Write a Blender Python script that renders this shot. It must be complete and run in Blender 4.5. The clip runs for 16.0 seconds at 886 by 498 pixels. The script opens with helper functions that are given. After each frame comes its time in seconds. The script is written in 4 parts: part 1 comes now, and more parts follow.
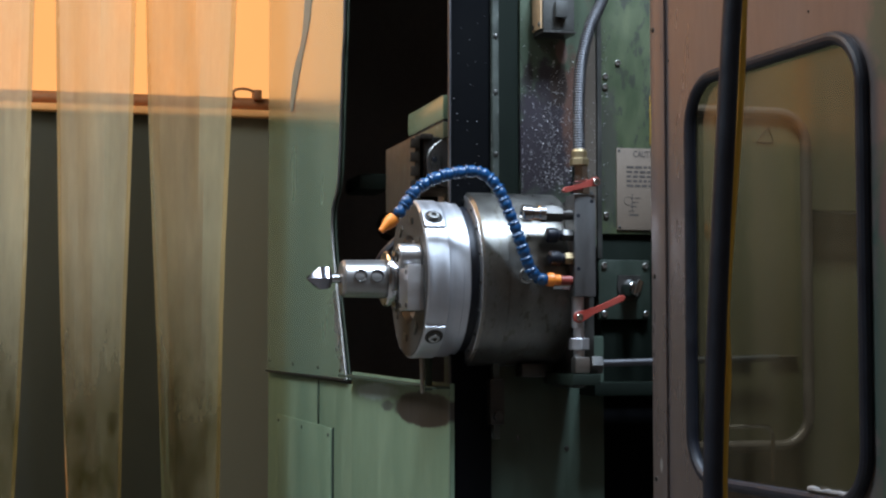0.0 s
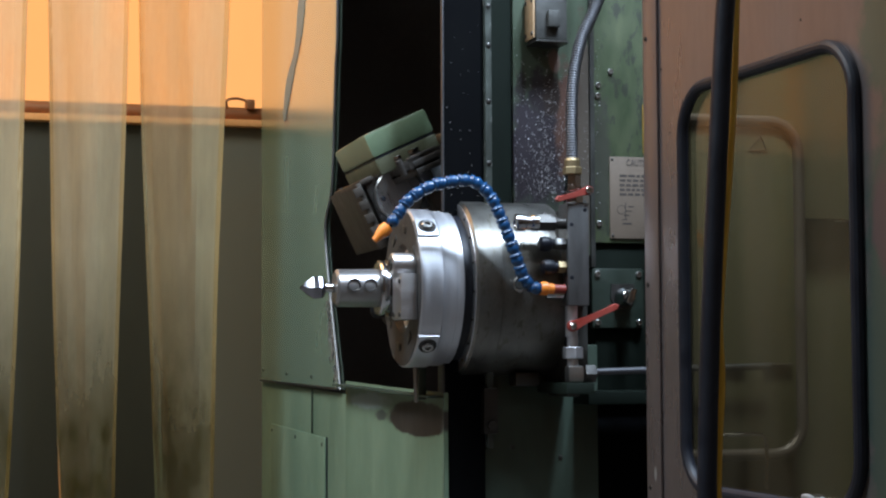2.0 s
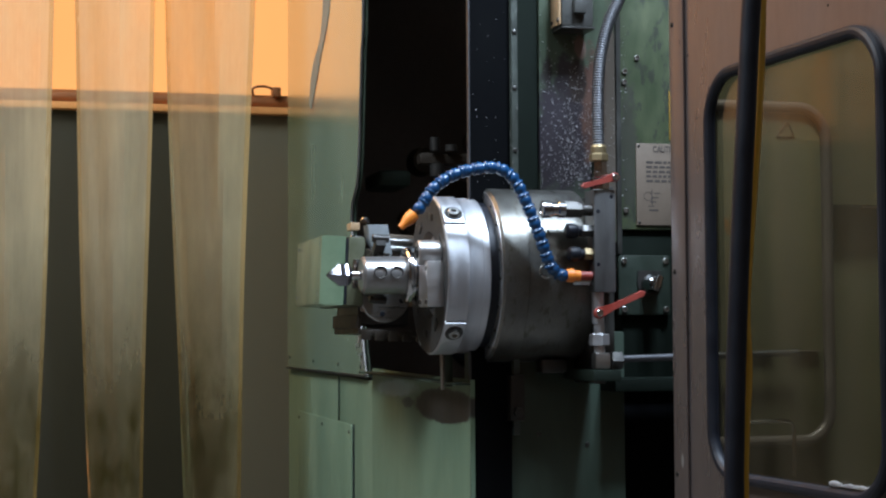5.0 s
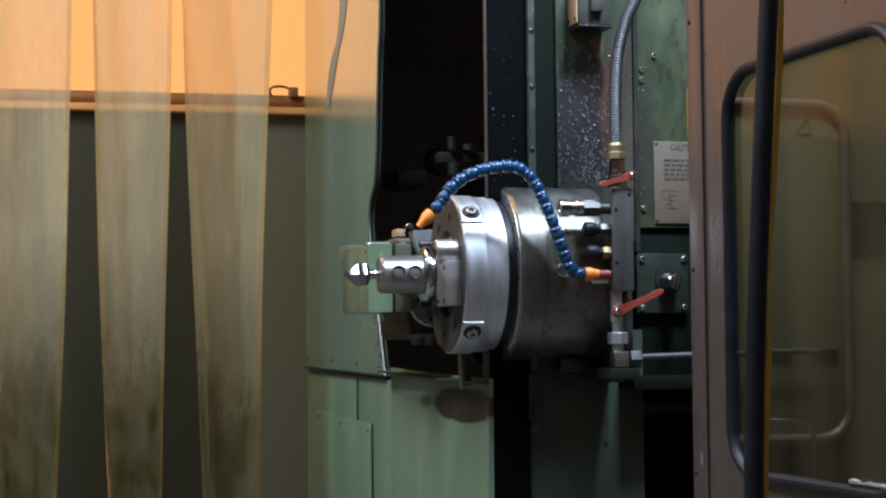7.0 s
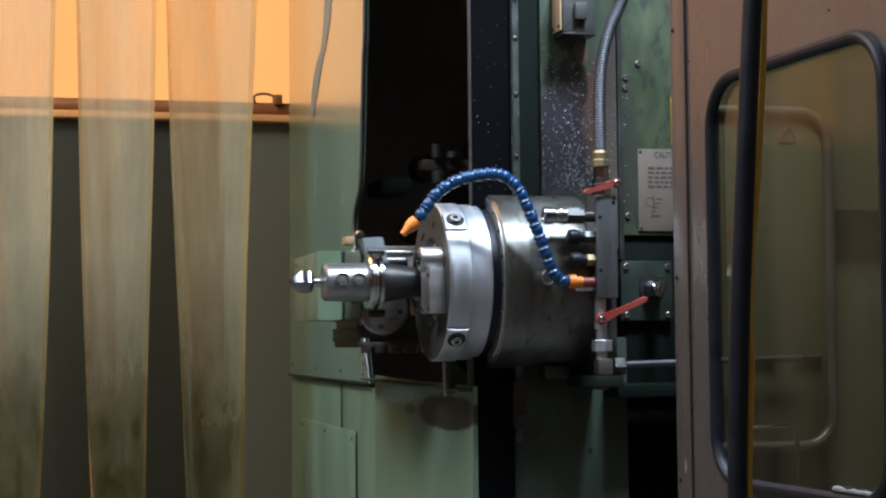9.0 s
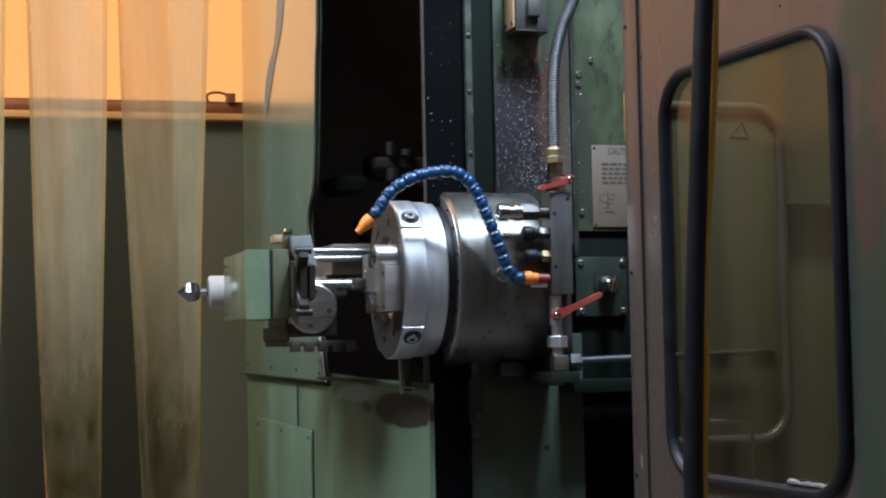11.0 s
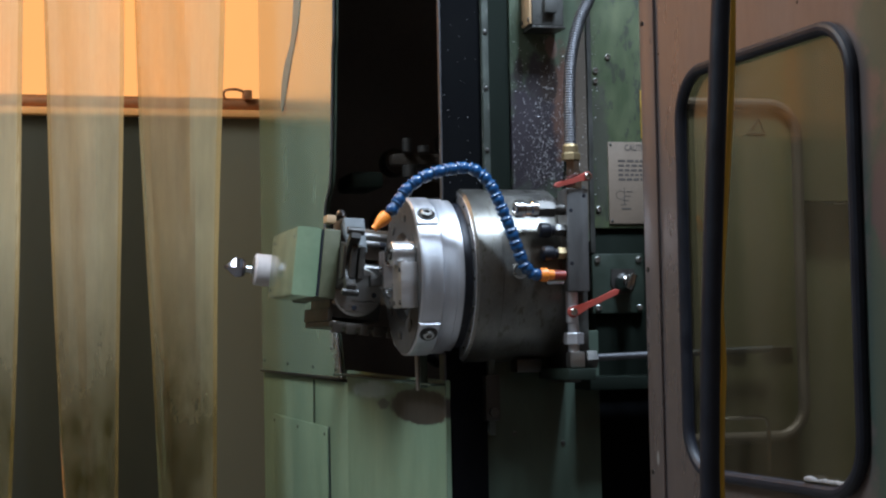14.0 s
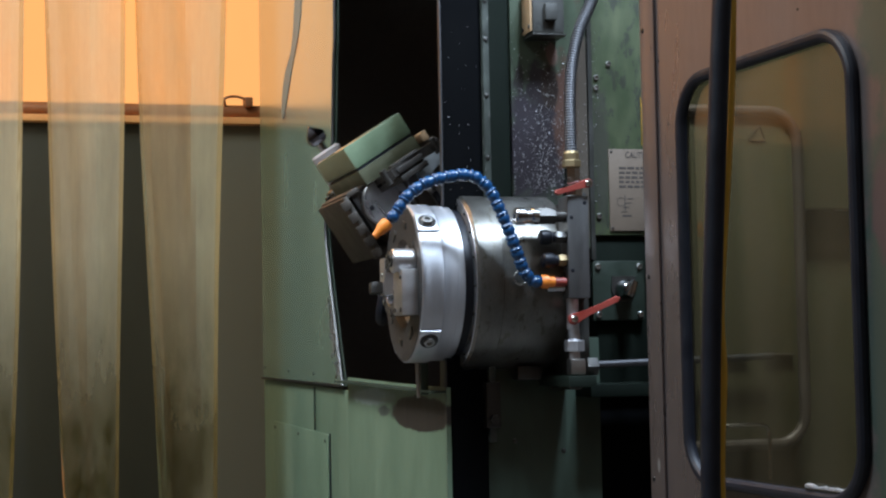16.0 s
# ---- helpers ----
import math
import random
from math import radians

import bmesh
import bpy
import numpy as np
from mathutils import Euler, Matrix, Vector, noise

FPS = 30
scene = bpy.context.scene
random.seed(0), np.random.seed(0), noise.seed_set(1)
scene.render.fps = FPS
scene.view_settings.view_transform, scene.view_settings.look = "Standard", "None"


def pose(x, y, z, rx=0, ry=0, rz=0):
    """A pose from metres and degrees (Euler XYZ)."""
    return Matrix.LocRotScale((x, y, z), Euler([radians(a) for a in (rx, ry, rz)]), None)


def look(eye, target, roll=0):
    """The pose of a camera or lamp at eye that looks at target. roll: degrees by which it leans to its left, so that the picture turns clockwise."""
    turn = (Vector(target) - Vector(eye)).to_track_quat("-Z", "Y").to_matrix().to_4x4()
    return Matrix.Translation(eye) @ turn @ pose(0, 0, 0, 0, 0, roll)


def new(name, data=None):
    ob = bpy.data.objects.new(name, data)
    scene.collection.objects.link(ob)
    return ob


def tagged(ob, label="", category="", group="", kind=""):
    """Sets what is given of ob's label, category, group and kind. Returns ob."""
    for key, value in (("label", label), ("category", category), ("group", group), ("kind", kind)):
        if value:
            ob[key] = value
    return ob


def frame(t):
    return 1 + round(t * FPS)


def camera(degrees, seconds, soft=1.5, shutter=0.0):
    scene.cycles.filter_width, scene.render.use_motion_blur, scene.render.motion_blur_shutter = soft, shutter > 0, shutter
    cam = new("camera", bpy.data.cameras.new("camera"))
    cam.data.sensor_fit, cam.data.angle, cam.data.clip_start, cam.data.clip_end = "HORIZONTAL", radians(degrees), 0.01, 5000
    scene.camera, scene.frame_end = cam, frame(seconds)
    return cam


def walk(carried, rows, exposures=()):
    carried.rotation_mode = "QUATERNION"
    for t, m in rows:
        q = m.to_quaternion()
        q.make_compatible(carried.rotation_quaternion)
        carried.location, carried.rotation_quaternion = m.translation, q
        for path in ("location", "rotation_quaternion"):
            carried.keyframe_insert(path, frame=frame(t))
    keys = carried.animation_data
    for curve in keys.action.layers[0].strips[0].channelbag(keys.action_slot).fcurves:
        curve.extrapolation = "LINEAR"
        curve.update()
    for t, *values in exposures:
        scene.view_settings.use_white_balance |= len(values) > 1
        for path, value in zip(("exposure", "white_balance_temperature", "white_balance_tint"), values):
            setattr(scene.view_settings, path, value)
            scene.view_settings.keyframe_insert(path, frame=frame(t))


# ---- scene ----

# ---- camera: it stands still and is turned by hand ----
EYE = Vector((-0.7675, -2.8262, 1.1935))
cam = camera(30, 16.0, soft=2.2, shutter=0.5)
# seconds, turn to the side, tilt upwards, lean (degrees)
TURNS = [
    (0, 14.593, 3.139, -0.063),
    (0.5, 14.265, 3.481, -0.108),
    (1, 14.747, 3.677, -0.253),
    (1.5, 14.720, 3.627, -0.250),
    (2, 14.823, 3.455, -0.235),
    (2.5, 14.435, 3.344, -0.305),
    (3, 14.158, 3.271, -0.369),
    (3.5, 13.954, 3.208, -0.361),
    (4, 13.902, 3.159, -0.291),
    (6.5, 13.749, 2.851, -0.538),
    (7, 13.289, 2.989, -0.528),
    (7.5, 13.541, 3.159, -0.435),
    (8, 13.745, 3.215, -0.451),
    (10.3, 14.237, 3.214, -0.976),
    (10.5, 14.588, 3.158, -1.012),
    (11, 15.398, 3.134, -1.142),
    (11.5, 14.949, 3.117, -1.051),
    (12, 14.850, 3.073, -1.027),
    (12.5, 14.800, 3.050, -1.100),
    (13, 15.066, 3.050, -1.162),
    (13.5, 15.228, 3.035, -1.146),
    (14, 14.830, 3.031, -1.080),
    (14.5, 14.867, 3.038, -1.205),
    (15, 15.232, 3.086, -1.282),
    (15.5, 15.196, 3.144, -1.179),
    (16, 14.812, 3.278, -1.082),
]


def aim(side, tilt, lean):
    s, t = radians(side), radians(tilt)
    way = Vector((math.sin(s) * math.cos(t), math.cos(s) * math.cos(t), math.sin(t)))
    return look(EYE, EYE + way, lean)


walk(cam, [(t, aim(a, b, c)) for t, a, b, c in TURNS])


# ---- world and lamps ----
world = bpy.data.worlds.new("hall_air")
scene.world = world
world.use_nodes = True
world.node_tree.nodes["Background"].inputs[0].default_value = (0.55, 0.62, 0.7, 1)
world.node_tree.nodes["Background"].inputs[1].default_value = 0.03


def area(name, eye, target, sx, sy, watts, colour):
    d = bpy.data.lights.new(name, "AREA")
    d.shape, d.size, d.size_y, d.energy, d.color = "RECTANGLE", sx, sy, watts, colour
    ob = new(name, d)
    ob.matrix_world = look(eye, target)
    return ob


area("work_light", (0.24, -0.86, 2.95), (-0.02, 0.0, 1.3), 0.12, 0.30, 45, (0.71, 0.88, 1.10))
area("work_light", (0.46, -0.86, 2.95), (0.0, 0.0, 1.3), 0.12, 0.30, 45, (0.71, 0.88, 1.10))
area("unseen_hall_light", (-2.5, -0.7, 4.6), (-0.4, 1.2, 1.6), 2.2, 1.2, 285, (0.80, 0.93, 1.06))
area("unseen_hall_light", (0.5, -4.6, 5.3), (0.0, 0.0, 1.3), 4.0, 1.0, 35, (0.82, 0.92, 1.0))
# warm lamp out of view, added to turn the upper surfaces orange
area("unseen_hall_light", (-2.6, 1.9, 4.6), (-0.6, 1.0, 1.2), 2.0, 1.0, 85, (1.0, 0.52, 0.18))

# ---- materials ----


def ramp_mix(nt, fac, a, b):
    m = nt.nodes.new("ShaderNodeMix")
    m.data_type = "RGBA"
    nt.links.new(fac, m.inputs[0])
    for k, c in ((6, a), (7, b)):
        if isinstance(c, tuple):
            m.inputs[k].default_value = (*c, 1)
        else:
            nt.links.new(c, m.inputs[k])
    return m.outputs[2]


def noise_fac(nt, vec, scale, lo, hi, detail=5, rough=0.6):
    n = nt.nodes.new("ShaderNodeTexNoise")
    n.inputs["Scale"].default_value, n.inputs["Detail"].default_value, n.inputs["Roughness"].default_value = scale, detail, rough
    nt.links.new(vec, n.inputs["Vector"])
    r = nt.nodes.new("ShaderNodeMapRange")
    r.inputs[1].default_value, r.inputs[2].default_value = lo, hi
    nt.links.new(n.outputs[0], r.inputs[0])
    return r.outputs[0]


def stretch(nt, vec, s):
    m = nt.nodes.new("ShaderNodeMapping")
    m.inputs["Scale"].default_value = s
    nt.links.new(vec, m.inputs["Vector"])
    return m.outputs[0]


def blob(nt, vec, centre, size, warp=0.45, scale=48):
    """1 inside a ragged oval round centre, 0 outside."""
    m = nt.nodes.new("ShaderNodeMapping")
    m.vector_type = "TEXTURE"
    m.inputs["Location"].default_value, m.inputs["Scale"].default_value = centre, size
    nt.links.new(vec, m.inputs["Vector"])
    ln = nt.nodes.new("ShaderNodeVectorMath")
    ln.operation = "LENGTH"
    nt.links.new(m.outputs[0], ln.inputs[0])
    n = noise_fac(nt, vec, scale, 0.2, 0.8)
    ad = nt.nodes.new("ShaderNodeMath")
    ad.operation = "MULTIPLY_ADD"
    nt.links.new(n, ad.inputs[0])
    ad.inputs[1].default_value = warp * 2
    nt.links.new(ln.outputs["Value"], ad.inputs[2])
    r = nt.nodes.new("ShaderNodeMapRange")
    r.inputs[1].default_value, r.inputs[2].default_value = 1.02 + warp * 1.35, 0.98 + warp * 0.65
    nt.links.new(ad.outputs[0], r.inputs[0])
    return r.outputs[0]


def surf(name, c1, c2, rough=0.5, metal=0.0, scale=6.0, grain=90.0, bump=0.08, streak=(1, 1, 1), wear=None, worn=(0.1, 0.08, 0.06),
         blobs=(), coat=0.0, rough2=None, spec=0.5):
    m = bpy.data.materials.new(name)
    m.use_nodes = True
    nt = m.node_tree
    p = nt.nodes["Principled BSDF"]
    tc = nt.nodes.new("ShaderNodeTexCoord").outputs["Object"]
    vec = stretch(nt, tc, streak)
    big = noise_fac(nt, vec, scale, 0.3, 0.7)
    fine = noise_fac(nt, vec, grain, 0.25, 0.75)
    col = ramp_mix(nt, big, c1, c2)
    dark = tuple(v * 0.72 for v in c1)
    k = nt.nodes.new("ShaderNodeMath")
    k.operation = "MULTIPLY"
    nt.links.new(fine, k.inputs[0])
    k.inputs[1].default_value = 0.4
    col = ramp_mix(nt, k.outputs[0], col, dark)
    if wear:
        w = noise_fac(nt, vec, wear[0], wear[1], wear[1] + 0.05, 8, 0.7)
        col = ramp_mix(nt, w, col, worn)
    for centre, size, c, *ragged in blobs:
        col = ramp_mix(nt, blob(nt, tc, centre, size, *ragged), col, c)
    nt.links.new(col, p.inputs["Base Color"])
    r = nt.nodes.new("ShaderNodeMapRange")
    r.inputs[3].default_value, r.inputs[4].default_value = rough, rough2 if rough2 else min(1, rough * 1.5)
    nt.links.new(big, r.inputs[0])
    nt.links.new(r.outputs[0], p.inputs["Roughness"])
    p.inputs["Metallic"].default_value = metal
    p.inputs["Coat Weight"].default_value = coat
    p.inputs["Specular IOR Level"].default_value = spec
    p.inputs["Coat Roughness"].default_value = 0.18
    b = nt.nodes.new("ShaderNodeBump")
    b.inputs["Strength"].default_value, b.inputs["Distance"].default_value = bump, 0.002
    nt.links.new(fine, b.inputs["Height"])
    nt.links.new(b.outputs[0], p.inputs["Normal"])
    return m


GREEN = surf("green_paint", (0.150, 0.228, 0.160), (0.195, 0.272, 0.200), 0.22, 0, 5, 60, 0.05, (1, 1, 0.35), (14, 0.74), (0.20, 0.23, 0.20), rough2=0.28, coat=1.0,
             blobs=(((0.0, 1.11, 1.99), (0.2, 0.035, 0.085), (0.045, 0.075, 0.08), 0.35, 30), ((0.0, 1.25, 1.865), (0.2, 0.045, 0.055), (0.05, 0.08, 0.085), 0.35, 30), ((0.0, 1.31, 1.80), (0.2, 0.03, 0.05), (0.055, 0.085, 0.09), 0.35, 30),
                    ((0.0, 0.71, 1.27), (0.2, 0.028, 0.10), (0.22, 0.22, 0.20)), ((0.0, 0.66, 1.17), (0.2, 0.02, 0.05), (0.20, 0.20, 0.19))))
STAIN = surf("dried_coolant", (0.12, 0.145, 0.125), (0.17, 0.20, 0.165), 0.4, 0, 20, 90, 0.1)
# blobs: the peeled oily patch, a small dark spot, a paler bluish patch at the top
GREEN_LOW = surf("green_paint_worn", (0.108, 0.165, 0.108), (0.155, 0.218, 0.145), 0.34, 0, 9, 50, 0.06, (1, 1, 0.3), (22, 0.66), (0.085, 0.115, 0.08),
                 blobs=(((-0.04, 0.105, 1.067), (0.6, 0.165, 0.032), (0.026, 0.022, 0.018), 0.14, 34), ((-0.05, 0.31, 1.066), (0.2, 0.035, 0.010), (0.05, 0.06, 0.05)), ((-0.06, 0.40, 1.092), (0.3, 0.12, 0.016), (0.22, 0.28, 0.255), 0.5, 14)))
GREEN_BRIGHT = surf("green_machine_paint", (0.026, 0.039, 0.018), (0.050, 0.062, 0.025), 0.4, 0, 26, 110, 0.12, (1, 1, 0.4), (40, 0.55), (0.018, 0.022, 0.013),
                   blobs=(((0.282, 0.0, 1.53), (0.016, 0.2, 0.12), (0.030, 0.032, 0.022), 0.6, 60),))
GREEN_DARK = surf("dark_green_paint", (0.020, 0.034, 0.024), (0.035, 0.052, 0.036), 0.4, 0, 7, 60, 0.08, (1, 1, 0.4))
GREEN_BOX = surf("pale_green_paint", (0.105, 0.150, 0.092), (0.13, 0.172, 0.108), 0.16, 0, 9, 80, 0.03, wear=(30, 0.76), worn=(0.07, 0.08, 0.05), rough2=0.24, coat=0.8)
OLIVE = surf("olive_oily_paint", (0.05, 0.055, 0.03), (0.085, 0.085, 0.05), 0.35, 0.1, 20, 90, 0.1, wear=(35, 0.62), worn=(0.2, 0.2, 0.16))
SPLASHED = surf("oil_splashed_paint", (0.042, 0.058, 0.038), (0.062, 0.080, 0.054), 0.3, 0, 12, 80, 0.15, (1, 1, 0.45), (30, 0.56), (0.022, 0.022, 0.018),
                blobs=(((0.160, 0.0, 1.55), (0.075, 0.2, 0.11), (0.026, 0.022, 0.027), 0.5, 30), ((0.162, 0.0, 1.655), (0.020, 0.2, 0.045), (0.015, 0.012, 0.014), 0.6, 60),
                       ((0.130, 0.0, 1.665), (0.006, 0.2, 0.03), (0.02, 0.018, 0.018), 0.6, 60), ((0.242, 0.0, 1.60), (0.012, 0.2, 0.17), (0.055, 0.034, 0.026), 0.6, 50), ((0.212, 0.0, 1.60), (0.018, 0.2, 0.10), (0.075, 0.040, 0.030), 0.6, 50),
                       ((0.185, 0.0, 1.655), (0.016, 0.2, 0.04), (0.02, 0.014, 0.012)), ((0.191, 0.0, 1.715), (0.012, 0.2, 0.02), (0.14, 0.09, 0.075)),
                       ((0.25, 0.0, 1.57), (0.014, 0.2, 0.2), (0.075, 0.062, 0.05))))
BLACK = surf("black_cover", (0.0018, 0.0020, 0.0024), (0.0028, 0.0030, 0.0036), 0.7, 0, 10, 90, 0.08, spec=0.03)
CAVITY = surf("oily_dark_primer", (0.105, 0.088, 0.078), (0.15, 0.125, 0.11), 0.7, 0, 5, 50, 0.1)
STEEL = surf("ground_steel", (0.33, 0.33, 0.32), (0.42, 0.41, 0.39), 0.26, 1, 12, 140, 0.08, (1, 8, 8), (18, 0.66), (0.13, 0.12, 0.10))
HOUSING = surf("stained_steel_housing", (0.115, 0.11, 0.10), (0.17, 0.165, 0.15), 0.26, 0.85, 18, 150, 0.10, (2.2, 1, 1), (26, 0.56), (0.09, 0.085, 0.068), rough2=0.44)
HOSE_STEEL = surf("dull_hose_steel", (0.055, 0.055, 0.06), (0.085, 0.085, 0.09), 0.42, 0.85, 12, 140, 0.05)
ALU = surf("brushed_aluminium", (0.46, 0.47, 0.50), (0.56, 0.57, 0.60), 0.38, 0.95, 6, 200, 0.14, (14, 0.8, 0.8), (30, 0.66), (0.36, 0.36, 0.38), rough2=0.55)
ALU_FACE = surf("dull_aluminium", (0.065, 0.062, 0.06), (0.10, 0.096, 0.092), 0.42, 0.75, 14, 90, 0.1)
CHROME = surf("bright_steel", (0.40, 0.40, 0.41), (0.50, 0.50, 0.51), 0.16, 1, 8, 120, 0.02, rough2=0.16)
CUTTER = surf("dark_polished_carbide", (0.15, 0.15, 0.17), (0.22, 0.22, 0.245), 0.10, 1, 18, 130, 0.02, rough2=0.16)
NOSE = surf("ground_nose_steel", (0.52, 0.52, 0.53), (0.62, 0.62, 0.63), 0.34, 1, 12, 140, 0.05, (1, 6, 6), rough2=0.44)
TOOLBODY = surf("tool_holder_steel", (0.25, 0.245, 0.24), (0.31, 0.30, 0.295), 0.32, 0.8, 18, 130, 0.06, rough2=0.34)
# pale colour for steel that mirrors the bright curtain
WHITE_STEEL = surf("pale_reflection", (0.36, 0.32, 0.31), (0.44, 0.40, 0.39), 0.55, 0.1, 18, 130, 0.04)
DARKSTEEL = surf("dark_oiled_steel", (0.035, 0.034, 0.032), (0.07, 0.065, 0.06), 0.3, 0.7, 20, 100, 0.1)
BROWN = surf("oily_brown_iron", (0.026, 0.021, 0.016), (0.055, 0.043, 0.033), 0.36, 0.3, 16, 90, 0.14, wear=(40, 0.64), worn=(0.16, 0.15, 0.13))
BODY_BROWN = surf("brown_cast_iron", (0.12, 0.095, 0.074), (0.17, 0.135, 0.105), 0.4, 0.2, 16, 90, 0.14, wear=(40, 0.66), worn=(0.03, 0.025, 0.02))
OILY = surf("black_oily_iron", (0.010, 0.0085, 0.007), (0.022, 0.018, 0.014), 0.34, 0.2, 22, 90, 0.16, wear=(45, 0.64), worn=(0.11, 0.10, 0.09))
RAIL_IRON = surf("chipped_rail_iron", (0.022, 0.026, 0.022), (0.05, 0.06, 0.05), 0.4, 0.2, 30, 90, 0.2, wear=(45, 0.58), worn=(0.13, 0.13, 0.12))
# column green darkened to near black: the shade of recessed parts is in the colour
SHADED_GREEN = surf("shaded_green_paint", (0.0045, 0.0068, 0.005), (0.007, 0.0105, 0.0075), 0.6, 0, 7, 60, 0.08, (1, 1, 0.4), spec=0.06)
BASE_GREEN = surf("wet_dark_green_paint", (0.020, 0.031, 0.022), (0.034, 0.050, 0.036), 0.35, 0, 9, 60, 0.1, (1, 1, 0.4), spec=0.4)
# base green darkened for places where the work lights should not reach
LOW_GREEN = surf("shaded_base_green_paint", (0.006, 0.010, 0.007), (0.011, 0.0165, 0.012), 0.5, 0, 7, 60, 0.1, (1, 1, 0.4), spec=0.15)
GRIME = surf("grimy_cast_alloy", (0.025, 0.025, 0.022), (0.045, 0.044, 0.040), 0.42, 0.3, 25, 90, 0.15, wear=(50, 0.6), worn=(0.02, 0.02, 0.018))
GREYCAST = surf("grey_bracket_paint", (0.17, 0.185, 0.195), (0.22, 0.235, 0.24), 0.3, 0.2, 16, 90, 0.08)
MANIFOLD = surf("grey_anodised_block", (0.115, 0.115, 0.118), (0.165, 0.165, 0.165), 0.35, 0.8, 9, 120, 0.06, (8, 8, 1))
BLUE = surf("blue_plastic", (0.003, 0.040, 0.115), (0.006, 0.052, 0.145), 0.22, 0, 20, 140, 0.03)
ORANGE = surf("orange_plastic", (0.72, 0.20, 0.02), (0.8, 0.25, 0.03), 0.4, 0, 20, 140, 0.03)
RED = surf("red_enamel", (0.19, 0.022, 0.014), (0.25, 0.038, 0.025), 0.4, 0, 30, 120, 0.06, wear=(60, 0.66), worn=(0.35, 0.3, 0.28))
BRASS = surf("brass", (0.22, 0.17, 0.09), (0.28, 0.21, 0.12), 0.42, 0.8, 30, 120, 0.05)
RUBBER = surf("black_rubber", (0.005, 0.006, 0.010), (0.009, 0.011, 0.017), 0.38, 0, 20, 120, 0.05, spec=0.25)
YELLOW = surf("yellow_cable", (0.33, 0.18, 0.008), (0.40, 0.23, 0.012), 0.45, 0, 20, 120, 0.05)
# brown base tint helps the hall's warm reflection; blobs: a pale chip, green-grey and brown patches
DOOR = surf("warm_tinted_door_paint", (0.170, 0.142, 0.138), (0.205, 0.173, 0.165), 0.24, 0.7, 5, 60, 0.05, (1, 1, 0.25), (24, 0.70), (0.15, 0.14, 0.135), rough2=0.40,
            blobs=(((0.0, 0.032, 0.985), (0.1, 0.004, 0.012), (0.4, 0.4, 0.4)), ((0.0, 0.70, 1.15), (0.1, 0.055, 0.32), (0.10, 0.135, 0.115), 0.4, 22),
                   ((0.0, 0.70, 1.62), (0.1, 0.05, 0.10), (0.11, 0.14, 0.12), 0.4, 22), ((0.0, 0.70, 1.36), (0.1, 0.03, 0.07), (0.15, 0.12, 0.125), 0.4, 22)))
SIGN = surf("cream_sign_paint", (0.112, 0.082, 0.058), (0.088, 0.063, 0.044), 0.5, 0, 14, 90, 0.04, wear=(40, 0.72), worn=(0.2, 0.15, 0.1))
INK = surf("dark_ink", (0.02, 0.015, 0.012), (0.05, 0.036, 0.028), 0.6, 0, 40, 120, 0.02)
# the pale oval paints the brighter-lit right end into the sheet
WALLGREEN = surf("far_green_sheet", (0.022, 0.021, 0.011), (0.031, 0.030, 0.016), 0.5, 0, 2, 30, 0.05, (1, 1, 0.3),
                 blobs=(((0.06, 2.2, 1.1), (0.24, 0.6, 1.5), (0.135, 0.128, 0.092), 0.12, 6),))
RAIL = surf("rust_brown_rail", (0.22, 0.085, 0.03), (0.30, 0.12, 0.045), 0.45, 0.2, 8, 60, 0.08)
# bright copy of the rail colour: the orange light on the flange is painted in
RAIL_LIT = surf("orange_lit_flange", (0.8, 0.36, 0.12), (0.85, 0.42, 0.16), 0.5, 0, 8, 60, 0.05)
TUBE = surf("dull_tube_paint", (0.085, 0.068, 0.060), (0.12, 0.098, 0.088), 0.35, 0.3, 14, 90, 0.06)
OLIVE_SKIN = surf("olive_inner_paint", (0.070, 0.066, 0.036), (0.10, 0.092, 0.05), 0.4, 0, 4, 60, 0.05, (1, 1, 0.3))
CONCRETE = surf("concrete_floor", (0.16, 0.155, 0.145), (0.22, 0.21, 0.2), 0.6, 0, 1.5, 30, 0.1, wear=(3, 0.62), worn=(0.08, 0.075, 0.07))
PLASTER = surf("hall_wall_paint", (0.30, 0.29, 0.26), (0.36, 0.35, 0.31), 0.7, 0, 1.0, 30, 0.05)
RUST = surf("tan_primer", (0.34, 0.22, 0.12), (0.27, 0.17, 0.09), 0.45, 0.1, 30, 90, 0.08)
FLAKE = surf("wet_chips", (0.30, 0.30, 0.31), (0.5, 0.5, 0.51), 0.25, 0.6, 50, 120, 0.0)

# green darkened to carry the door's shadow on the switch plate
SWITCH_GREEN = surf("shaded_switch_paint", (0.010, 0.017, 0.012), (0.018, 0.027, 0.019), 0.35, 0, 14, 80, 0.08, wear=(40, 0.68), worn=(0.01, 0.012, 0.01))


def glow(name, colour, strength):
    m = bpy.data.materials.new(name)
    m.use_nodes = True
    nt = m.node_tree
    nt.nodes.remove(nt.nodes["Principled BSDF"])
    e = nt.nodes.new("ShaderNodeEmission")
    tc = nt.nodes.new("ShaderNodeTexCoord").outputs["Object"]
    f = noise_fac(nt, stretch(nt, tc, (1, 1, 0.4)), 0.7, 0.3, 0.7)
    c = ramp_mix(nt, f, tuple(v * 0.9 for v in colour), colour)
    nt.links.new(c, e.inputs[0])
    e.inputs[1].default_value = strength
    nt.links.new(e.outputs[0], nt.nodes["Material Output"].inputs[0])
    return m


